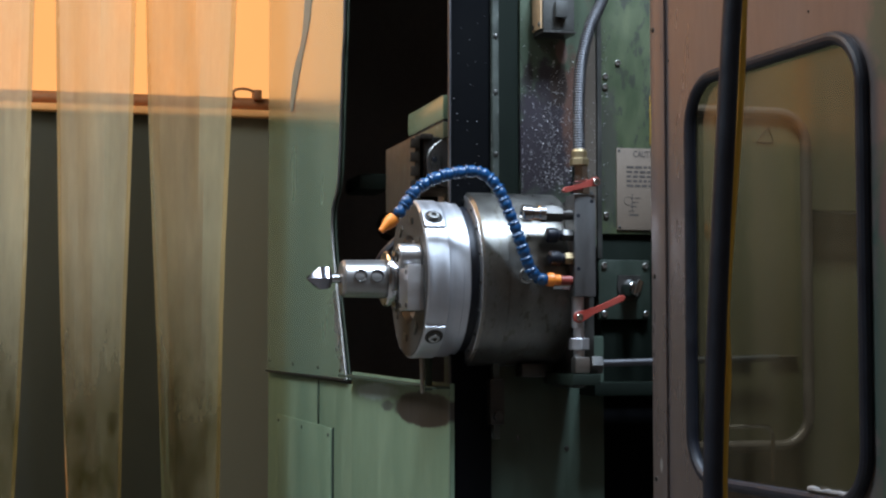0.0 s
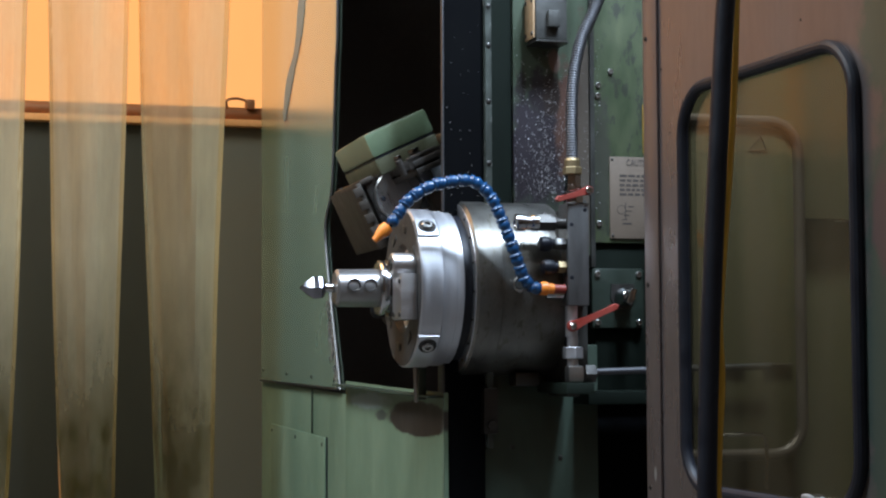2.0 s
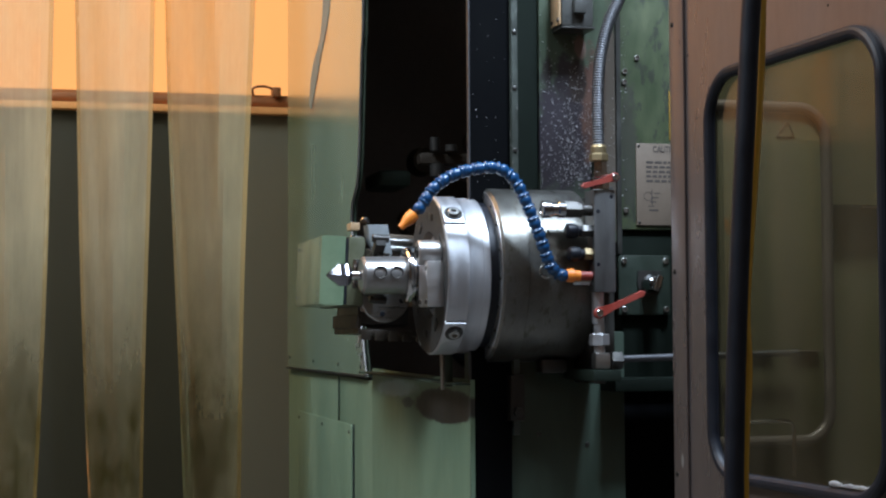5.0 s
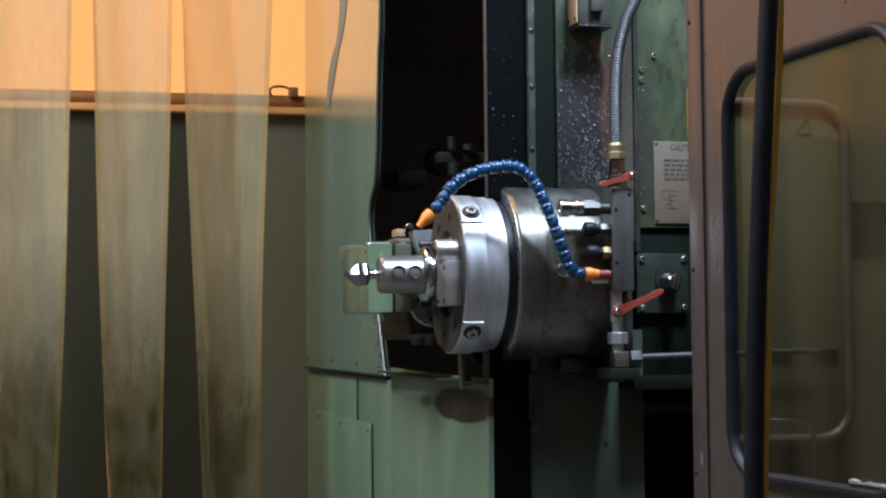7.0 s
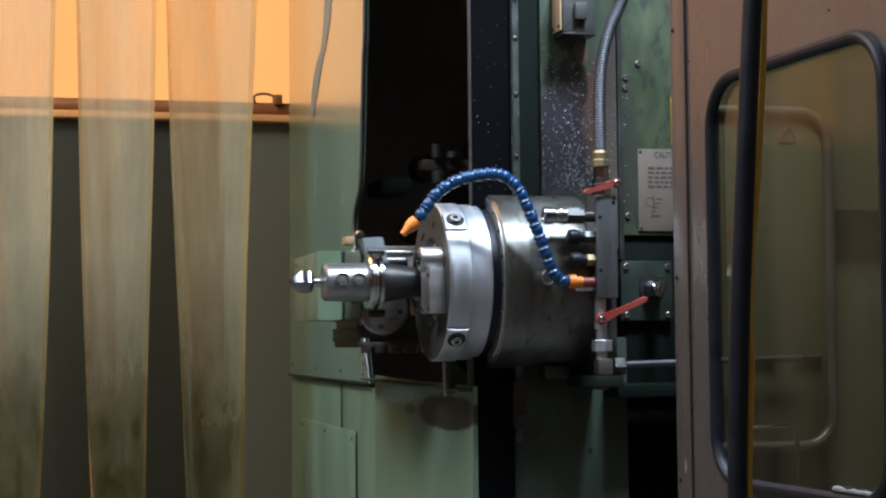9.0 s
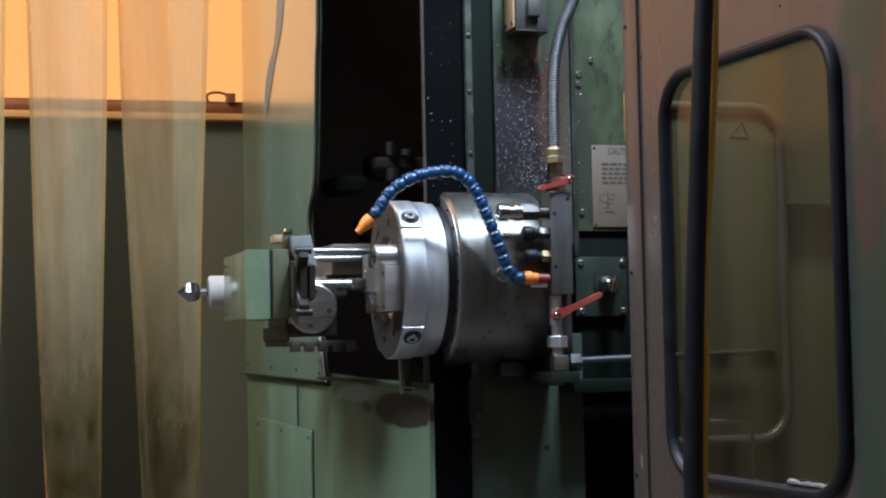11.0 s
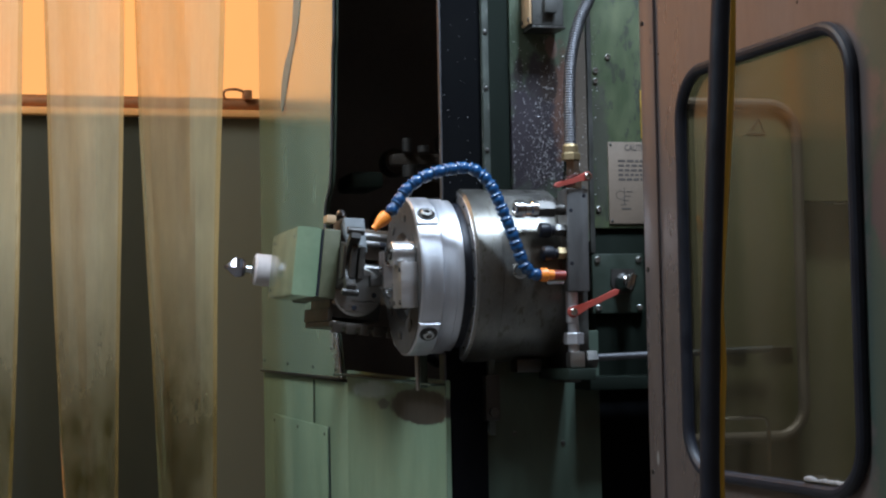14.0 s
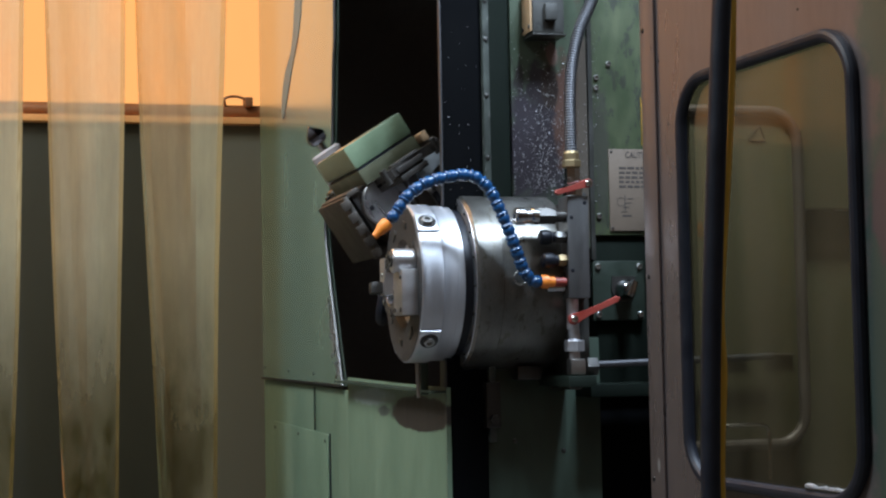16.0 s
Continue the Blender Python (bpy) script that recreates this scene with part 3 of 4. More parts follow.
def column():
    t = thing("machine_column", "green machine column with a black way cover and splashed head plate", "machine column")
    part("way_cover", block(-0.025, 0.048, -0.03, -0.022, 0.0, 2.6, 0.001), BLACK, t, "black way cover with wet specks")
    part("cover_edge", block(-0.028, -0.0255, -0.0325, -0.02, 0.0, 2.6, 0.0005), HOSE_STEEL, t)
    rail = part("rail", block(0.048, 0.060, -0.042, 0.0, 1.02, 2.6, 0.002), RAIL_IRON, t)
    for z in (1.08, 1.20, 1.52, 1.63, 1.73, 1.80):
        share("screw", SCREW, rail, Matrix.Translation((0.054, -0.042, z)) @ FACE_CAM)
    # painted dark in place of a deep, shaded recess
    part("inner_plate", block(0.0605, 0.1115, 0.008, 0.03, 0.0, 2.6, 0.001), SHADED_GREEN, t)
    part("head_plate", block(0.112, 0.257, 0.0, 0.115, 1.36, 2.6, 0.003), SPLASHED, t, "oil-splashed green head plate with stuck chips")
    part("plate_edge", block(0.2575, 0.2665, -0.004, 0.05, 1.34, 2.6, 0.002), GRIME, t)
    side = part("side_plate", block(0.267, 0.75, 0.004, 0.06, 1.385, 2.6, 0.003), GREEN_BRIGHT, t)
    for x, z in ((0.276, 1.674), (0.275, 1.655), (0.30, 1.70), (0.276, 1.42)):
        share("bolt", BOLT, side, Matrix.Translation((x, 0.004, z)) @ FACE_CAM)
    part("yellow_strip", block(0.362, 0.3630, 0.001, 0.003, 1.55, 1.64, 0.0003), YELLOW, t)
    # shaded lower part of the green column, darkened by its colour
    part("switch_base", block(0.2675, 0.75, 0.012, 0.06, 1.10, 1.384, 0.003), SHADED_GREEN, t)
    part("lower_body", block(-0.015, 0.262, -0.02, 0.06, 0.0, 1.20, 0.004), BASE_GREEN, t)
    # black sheet that stands for the shade below the switch
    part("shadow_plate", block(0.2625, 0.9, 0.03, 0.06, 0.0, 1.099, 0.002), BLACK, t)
    part("cross_rail", block(0.215, 0.6, -0.10, 0.0, 1.095, 1.118, 0.003), SHADED_GREEN, t)
    foot = part("rail_foot", block(0.04, 0.066, -0.05, -0.02, 1.045, 1.125, 0.003), OILY, t)
    part("nut", lathe([(0, 0), (0, 0.009), (0.01, 0.009), (0.01, 0)], 6, Matrix.Translation((0.053, -0.05, 1.06)) @ FACE_CAM), DARKSTEEL, foot)
    for x, z in ((0.10, 1.02), (0.19, 1.0), (0.02, 0.93), (0.15, 0.9)):
        share("screw", SCREW, t, Matrix.Translation((x, -0.02, z)) @ FACE_CAM)


column()


def chips():
    bm = bmesh.new()
    rnd = random.Random(4)

    def flake(p, s):
        w = rnd.uniform(0, 3.14)
        a, b = Vector((math.cos(w), -0.3, math.sin(w))) * s, Vector((-math.sin(w), -0.2, math.cos(w))) * s * rnd.uniform(0.3, 0.8)
        v = [bm.verts.new(p + q) for q in (-a, b, a, -b + Vector((0, -s * 0.5, 0)))]
        bm.faces.new(v)
        bm.faces.new((v[0], v[3], v[2]))
    for _ in range(820):
        x = min(0.253, max(0.115, rnd.gauss(0.178, 0.036)))
        z = 1.458 + abs(rnd.gauss(0, 0.13))
        flake(Vector((x, -0.0015, z)), rnd.choice((0.0006, 0.0008, 0.001, 0.0013, 0.0018)))
    for _ in range(170):
        x, z = min(0.253, max(0.116, rnd.gauss(0.175, 0.03))), 1.46 + abs(rnd.gauss(0, 0.10))
        h = rnd.uniform(0.002, 0.006)
        v = [bm.verts.new((x + dx, -0.0012, z + dz)) for dx, dz in ((-0.0006, 0), (0.0006, 0), (0.0009, h), (-0.0002, h))]
        bm.faces.new(v)
    for _ in range(26):
        flake(Vector((rnd.uniform(-0.02, 0.045), -0.0315, rnd.uniform(1.46, 1.8))), rnd.uniform(0.0008, 0.0016))
    for _ in range(30):
        flake(Vector((rnd.uniform(0.268, 0.28), 0.002, rnd.uniform(1.42, 1.76))), rnd.uniform(0.0007, 0.0018))
    for _ in range(90):
        z = rnd.uniform(1.13, 1.30)
        y = 0.628 + (z - 1.12) * 0.55 + abs(rnd.gauss(0, 0.035))
        h = rnd.uniform(0.003, 0.012)
        v = [bm.verts.new((-0.0845, y + dy, z + dz)) for dy, dz in ((-0.003, 0), (0.003, 0), (0.004, h), (-0.001, h))]
        bm.faces.new(v)
    tagged(part("metal_chips", bm, FLAKE), "wet metal chips and droplets stuck on column and guard", "metal chips", kind="stuff")


chips()


def caution_sign():
    t = thing("caution_sign", "faded cream caution plate screwed to the green column", "sign", pose(0.296, 0.0, 1.393))
    part("plate", block(0, 0.105, 0.0005, 0.0035, 0, 0.150, 0.001), SIGN, t)
    cu = bpy.data.curves.new("caution_text", "FONT")
    cu.body, cu.size, cu.extrude = "CAUTION", 0.0165, 0.0002
    tmp = new("lettering", cu)
    dg = bpy.context.evaluated_depsgraph_get()
    me = bpy.data.meshes.new_from_object(tmp.evaluated_get(dg))
    bpy.data.objects.remove(tmp)
    me.materials.clear()
    me.materials.append(INK)
    tx = new("lettering", me)
    tx.parent = t
    tx.matrix_basis = Matrix.Translation((0.032, 0.0, 0.134)) @ Matrix.Rotation(radians(90), 4, "X") @ Matrix.Diagonal((0.72, 1, 1, 1))
    rnd = random.Random(2)
    for k in range(5):
        z = 0.113 - 0.0085 * k
        x = 0.019
        while x < 0.095:
            w = rnd.uniform(0.006, 0.014)
            part("text_bar", block(x, min(x + w, 0.098), 0.0001, 0.0006, z, z + 0.0042, 0), INK, t)
            x += w + 0.003
    for k in range(4):
        part("drawing_line", block(0.022 + 0.004 * k, 0.034 + 0.004 * k, 0.0001, 0.0006, 0.034 + 0.008 * k, 0.0355 + 0.008 * k, 0), INK, t)
    part("drawing_line", sweep([(0.022 + 0.008 * math.cos(a), 0.0004, 0.053 + 0.008 * math.sin(a)) for a in [k * math.pi / 6 for k in range(13)]], 0.0005, 5), INK, t)
    part("drawing_line", block(0.029, 0.0305, 0.0001, 0.0006, 0.036, 0.066, 0), INK, t)
    part("text_bar", block(0.024, 0.042, 0.0001, 0.0006, 0.026, 0.029, 0), INK, t)
    for x, z in ((0.005, 0.145), (0.005, 0.005)):
        share("screw", SCREW, t, Matrix.Translation((x, 0.0005, z)) @ FACE_CAM @ Matrix.Scale(0.6, 4))


caution_sign()


def selector_switch():
    t = thing("selector_switch", "dark green switch plate with a chromed rotary knob", "switch", pose(0.309, 0.012, 1.284))
    part("plate", plate(rounded(-0.050, 0.050, -0.054, 0.054, 0.005, 3), 0.014, FACE_CAM, bevel=0.002), SWITCH_GREEN, t)
    for x in (-0.040, 0.040):
        for z in (-0.044, 0.044):
            share("bolt", BOLT, t, Matrix.Translation((x, -0.014, z)) @ FACE_CAM @ Matrix.Scale(1.1, 4))
    esc = [(-0.022, 0.022), (0.022, 0.022), (0.024, 0.0)] + [(0.024 * math.cos(a), 0.024 * math.sin(a)) for a in [-k * math.pi / 8 for k in range(1, 8)]] + [(-0.024, 0.0)]
    part("escutcheon", plate(esc, 0.004, Matrix.Translation((0.008, -0.014, 0.004)) @ FACE_CAM, bevel=0.001), DARKSTEEL, t)
    knob = part("knob", lathe([(0, 0.017), (0.012, 0.0165), (0.018, 0.013), (0.03, 0.0125), (0.032, 0.0105), (0.032, 0)], 24, Matrix.Translation((0.008, -0.018, 0.002)) @ FACE_CAM), CHROME, t)
    part("grip", block(-0.006, 0.006, -0.062, -0.048, -0.015, 0.015, 0.003), CHROME, knob, "chromed grip", pose(0.008, 0, 0.002, 0, 25, 0))


selector_switch()


def limit_switch():
    t = thing("limit_switch_box", "grimy cast switch box with a tan side cover", "switch box", pose(0.138, 0.0, 1.742))
    part("body", block(0.0, 0.060, -0.055, 0.0, 0.0, 0.085, 0.005), GRIME, t)
    side = part("side_cover", block(-0.004, -0.0005, -0.052, -0.003, 0.004, 0.08, 0.001), RUST, t, "tan painted side cover")
    for y in (-0.046, -0.010):
        for z in (0.012, 0.072):
            share("screw", SCREW, side, Matrix.Translation((-0.004, y, z)) @ FACE_LEFT)
    part("button", block(0.020, 0.043, -0.068, -0.0555, 0.022, 0.052, 0.003), GRIME, t)
    part("gland", rod((0.03, -0.03, 0.085), (0.03, -0.03, 0.11), 0.013, 6), CHROME, t)
    part("lip", block(-0.001, 0.062, -0.058, -0.0005, -0.004, -0.0005, 0.001), DARKSTEEL, t)


limit_switch()

# ---- the spindle ----
AX = 1.30


def spindle_head():
    t = thing("spindle_head", "stained steel spindle housing with a bright aluminium ring", "machine spindle", pose(0, 0, AX))
    part("housing", lathe([(0.0, 0.10), (0.0, 0.150), (0.004, 0.155), (0.045, 0.155), (0.046, 0.1542), (0.163, 0.1535), (0.166, 0.151), (0.166, 0.0)], 96), HOUSING, t)
    part("rim_face", lathe([(-0.001, 0.127), (-0.001, 0.1495), (-0.0002, 0.150)], 96), NOSE, t, "greasy front rim")
    part("gap_ring", lathe([(-0.016, 0.10), (-0.016, 0.129), (-0.001, 0.131)], 80), RUBBER, t, "black sealing gap")
    ring = part("clamp_ring", lathe([(-0.066, 0.0615), (-0.093, 0.078), (-0.093, 0.1365), (-0.091, 0.139), (-0.055, 0.139), (-0.0535, 0.1375), (-0.0515, 0.1365), (-0.030, 0.1365), (-0.029, 0.1355),
                                      (-0.018, 0.1355), (-0.0165, 0.134), (-0.0165, 0.10)], 96), ALU, t, "bright brushed aluminium clamp ring")
    part("ring_face", lathe([(-0.067, 0.0612), (-0.0675, 0.064), (-0.0943, 0.0775), (-0.0945, 0.080), (-0.0945, 0.1355), (-0.0932, 0.1362)], 80), ALU_FACE, t, "dull grey ring face")
    for y, z in ((-0.097, 0.100), (-0.098, -0.099), (0.09, 0.108), (0.09, -0.108)):
        n = Vector((0, y, z)).normalized()
        m = Matrix.Translation((-0.074, n.y * 0.1335, n.z * 0.1335)) @ Matrix.Rotation(math.atan2(n.z, n.y), 4, "X")
        lug = part("lug", block(-0.019, 0.018, -0.020, 0.0088, -0.022, 0.022, 0.002), ALU, ring, "", m)
        q = Matrix.Translation((0.0, 0.0092, 0)) @ Matrix.Rotation(radians(90), 4, "Z")
        part("counterbore", lathe([(0.0, 0.0), (0.0, 0.0125), (0.0012, 0.013), (0.0012, 0.0155), (0, 0.016)], 24, q), DARKSTEEL, ring, "", m)
        part("cap_screw", lathe([(0.001, 0.0), (0.001, 0.0045), (0.006, 0.005), (0.006, 0.0085), (0.005, 0.0095), (0, 0.0095)], 20, q), STEEL, ring, "", m)
    # slots are raised dark blocks, so the dark of their depth is colour
    for k in range(8):
        w = radians(45 * k + 12)
        part("face_slot", block(-0.0965, -0.0935, -0.006, 0.006, -0.012, 0.012, 0.001), DARKSTEEL, ring, "",
             Matrix.Rotation(w, 4, "X") @ Matrix.Translation((0, 0.104, 0)))
    nose = part("nose", lathe([(-0.02, 0.024), (-0.117, 0.0375), (-0.118, 0.0395), (-0.118, 0.056), (-0.1165, 0.0580), (-0.067, 0.0585), (-0.066, 0.0607)], 64), CHROME, t, "bright ground spindle nose")
    part("bore_end", lathe([(-0.018, 0), (-0.018, 0.026), (-0.02, 0.026)], 32), RUBBER, nose)
    part("drive_key", block(-0.142, -0.104, -0.010, 0.010, 0.043, 0.0625, 0.002), DARKSTEEL, nose, "", Matrix.Rotation(radians(-96), 4, "X"))
    part("nose_face", lathe([(-0.1183, 0.040), (-0.1188, 0.041), (-0.1188, 0.0555), (-0.1183, 0.0562)], 64), ALU_FACE, nose, "dull oily front face")
    for k in range(6):
        w = radians(60 * k + 20)
        part("nose_bolt", lathe([(0, 0), (0, 0.003), (-0.0015, 0.0045), (-0.003, 0.0045), (-0.003, 0)], 10, Matrix.Rotation(w, 4, "X") @ Matrix.Translation((-0.1188, 0.0485, 0))), CHROME, nose)
    part("nose_block", block(-0.124, -0.0945, -0.116, -0.052, -0.057, 0.021, 0.003), NOSE, nose)
    boss = part("nose_boss", rod((-0.134, -0.085, 0.036), (-0.0945, -0.085, 0.036), 0.021, 28, None, 0.002), NOSE, nose)
    part("boss_screw", lathe([(0.0, 0.0), (0.0, 0.006), (-0.003, 0.007), (-0.003, 0.010), (0, 0.011)], 18, Matrix.Translation((-0.134, -0.085, 0.036))), DARKSTEEL, boss)
    for y, z in ((-0.108, -0.048), (-0.108, 0.008), (-0.066, -0.048)):
        part("nose_screw", lathe([(0, 0), (-0.002, 0.0), (-0.002, 0.004), (0, 0.0045)], 10, Matrix.Translation((-0.124, y, z))), DARKSTEEL, nose)
    part("nose_block", block(-0.121, -0.068, 0.03, 0.0675, -0.019, 0.047, 0.003), NOSE, nose)
    for k in range(10):
        part("base_bolt", lathe([(0, 0), (0.002, 0), (0.002, 0.0025), (0, 0.003)], 8, Matrix.Rotation(radians(36 * k + 10), 4, "X") @ Matrix.Translation((-0.074, 0.060, 0)) @ Matrix.Rotation(radians(90), 4, "Z")), CHROME, nose)
    for k in range(18):
        w = radians(20 * k + 4)
        part("rim_bolt", lathe([(-0.0012, 0), (-0.0035, 0.0), (-0.0035, 0.0022), (-0.0012, 0.003)], 10, Matrix.Rotation(w, 4, "X") @ Matrix.Translation((0, 0.141, 0))), DARKSTEEL, t)
    part("eye_bolt", sweep([(0.072 + 0.0115 * math.cos(a), -0.164, 0.002 + 0.0115 * math.sin(a)) for a in [j * math.pi / 12 for j in range(25)]], 0.0022, 8, ends=False), STEEL, t, "small steel ring")
    part("drain_lug", block(0.095, 0.14, -0.06, -0.02, -0.172, -0.148, 0.004), DARKSTEEL, t)
    part("drain_tube", rod((-0.072, -0.01, -0.200), (-0.074, -0.01, -0.130), 0.0035, 12), STEEL, t)
    part("drain_flap", block(-0.060, -0.046, 0.02, 0.024, -0.196, -0.130, 0.001), GREEN_DARK, t)
    part("head_block", block(0.166, 0.192, -0.125, 0.0, -0.19, 0.135, 0.006), DARKSTEEL, t)


spindle_head()

# ---- coolant fittings ----


def hexnut(p0, p1, r, bm=None):
    p0, p1 = Vector(p0), Vector(p1)
    h = (p1 - p0).length
    return lathe([(0, 0), (0, r * 0.92), (0.0015, r), (h - 0.0015, r), (h, r * 0.92), (h, 0)], 6, basis(p0, p1 - p0), bm)


def lever(parent, pivot, tip, wide0, wide1, thick):
    pivot, tip = Vector(pivot), Vector(tip)
    d = tip - pivot
    m = basis(pivot, d)
    n = d.length
    bm = bmesh.new()
    pts = [(0.0 - wide0 * math.sin(a), wide0 * math.cos(a)) for a in [k * math.pi / 8 for k in range(9)]]
    pts += [(n * 0.3, -wide1 * 0.75), (n * 0.7, -wide1 * 0.8), (n, -wide1), (n + wide1, 0.0), (n, wide1), (n * 0.7, wide1 * 0.8), (n * 0.3, wide1 * 0.75)]
    lo = [bm.verts.new(m @ Vector((a, -thick, b))) for a, b in pts]
    hi = [bm.verts.new(m @ Vector((a, thick, b))) for a, b in pts]
    bm.faces.new(lo)
    bm.faces.new(hi[::-1])
    for k in range(len(lo)):
        bm.faces.new((lo[k], lo[(k + 1) % len(lo)], hi[(k + 1) % len(lo)], hi[k]))
    bmesh.ops.bevel(bm, geom=[e for e in bm.edges], offset=0.0012, segments=1, affect="EDGES")
    ob = part("lever", bm, RED, parent, "worn red enamelled lever")
    part("lever_screw", lathe([(0, 0.006), (0.003, 0.006), (0.004, 0.005), (0.004, 0.0025), (0.002, 0.002), (0.002, 0)], 14, Matrix.Translation(pivot + Vector((0, -thick, 0))) @ FACE_CAM), CHROME, ob)


def manifold():
    t = thing("coolant_manifold", "grey coolant manifold block with red levers and fittings", "coolant manifold", pose(-0.0175, -0.18, -0.002))
    blk = part("block", block(0.169, 0.207, 0.0, 0.05, 1.268, 1.442, 0.002), MANIFOLD, t)
    part("standoff", block(0.186, 0.2, 0.05, 0.18, 1.28, 1.43, 0.002), DARKSTEEL, t)
    part("back_plate", block(0.196, 0.214, 0.030, 0.06, 1.14, 1.45, 0.001), GRIME, t)
    for x, z in ((0.176, 1.405), (0.176, 1.315), (0.2, 1.43)):
        part("plug", lathe([(0.0002, 0), (0.0002, 0.003), (0, 0.0035)], 10, Matrix.Translation((x, 0, z)) @ FACE_CAM), RUBBER, blk)
    f = part("quick_coupling", lathe([(0, 0.0), (0, 0.008), (-0.002, 0.009), (-0.002, 0.0135), (0.0, 0.015), (0.014, 0.015), (0.016, 0.0125), (0.026, 0.0125), (0.028, 0.0145), (0.038, 0.0145)], 24,
                                     Matrix.Translation((0.082, 0.014, 1.408))), CHROME, t, "steel quick coupling")
    part("hex", hexnut((0.119, 0.014, 1.408), (0.150, 0.014, 1.408), 0.0155), DARKSTEEL, f)
    part("neck", rod((0.150, 0.014, 1.408), (0.169, 0.014, 1.408), 0.010), DARKSTEEL, f)
    for x, z, nut in ((0.122, 1.372, DARKSTEEL), (0.127, 1.333, BRASS)):
        k = part("plastic_cap", lathe([(0, 0), (0, 0.008), (0.003, 0.0125), (0.012, 0.0135), (0.020, 0.012), (0.022, 0.009), (0.030, 0.0085)], 20, Matrix.Translation((x, 0.014, z))), RUBBER, t, "black plastic cap")
        part("nut", hexnut((x + 0.028, 0.014, z), (0.169, 0.014, z), 0.011), nut, k)
    r = part("red_fitting", rod((0.138, 0.012, 1.296), (0.168, 0.012, 1.296), 0.0078), RED, t, "red plastic fitting")
    part("base", rod((0.136, 0.02, 1.287), (0.169, 0.02, 1.287), 0.008), CHROME, r)
    # ball valve above, ball valve below, elbow and feed pipe
    v = part("top_valve", hexnut((0.186, 0.02, 1.442), (0.186, 0.02, 1.462), 0.017), CHROME, t)
    part("valve_body", block(0.172, 0.198, 0.008, 0.03, 1.462, 1.474, 0.003), CHROME, v)
    lever(v, (0.205, -0.004, 1.463), (0.150, -0.004, 1.447), 0.008, 0.005, 0.004)
    part("stem", rod((0.198, 0.01, 1.463), (0.198, -0.006, 1.463), 0.004), CHROME, v)
    v = part("low_valve", rod((0.181, 0.02, 1.268), (0.181, 0.02, 1.215), 0.0105), ALU, t)
    lever(v, (0.176, 0.0, 1.233), (0.252, -0.006, 1.266), 0.010, 0.0055, 0.004)
    part("stem", rod((0.178, 0.02, 1.233), (0.178, 0.0, 1.233), 0.005), CHROME, v)
    part("union_nut", hexnut((0.183, 0.02, 1.198), (0.183, 0.02, 1.178), 0.0175), ALU, v)
    part("down_pipe", rod((0.183, 0.02, 1.216), (0.183, 0.02, 1.150), 0.0095), ALU, v)
    e = part("elbow", block(0.172, 0.200, 0.008, 0.034, 1.138, 1.166, 0.005), STEEL, t)
    part("elbow_nut", hexnut((0.202, 0.02, 1.152), (0.222, 0.02, 1.152), 0.017), DARKSTEEL, e)
    part("feed_pipe", rod((0.222, 0.02, 1.155), (0.55, 0.02, 1.163), 0.0062), HOSE_STEEL, e, "bright feed pipe")
    part("foot", block(0.165, 0.215, 0.0, 0.16, 1.118, 1.137, 0.002), LOW_GREEN, t)


manifold()


def conduit():
    t = thing("metal_hose", "ribbed flexible steel hose with a brass end fitting", "hose", pose(-0.0165, -0.16, -0.007))
    line = curve_through([(0.184, 0, 1.515), (0.1835, 0, 1.56), (0.184, 0, 1.61), (0.187, 0, 1.66), (0.194, 0, 1.70), (0.206, 0, 1.74), (0.225, 0.0, 1.78), (0.25, 0.01, 1.84), (0.27, 0.02, 1.95), (0.28, 0.06, 2.2)], 0.0022)
    rad = [0.0108 if (k // 1) % 2 else 0.0096 for k in range(len(line))]
    part("ribbed_tube", sweep(line, rad, 14), HOSE_STEEL, t)
    f = part("brass_nut", hexnut((0.184, 0, 1.497), (0.184, 0, 1.510), 0.0165), BRASS, t, "brass end fitting")
    part("sleeve", lathe([(0, 0.013), (0.012, 0.0135), (0.016, 0.0115), (0.016, 0.009)], 20, basis((0.184, 0, 1.509), (0, 0, 1))), BRASS, f)
    part("adapter", hexnut((0.185, 0, 1.474), (0.185, 0, 1.497), 0.0135), CHROME, f)


conduit()


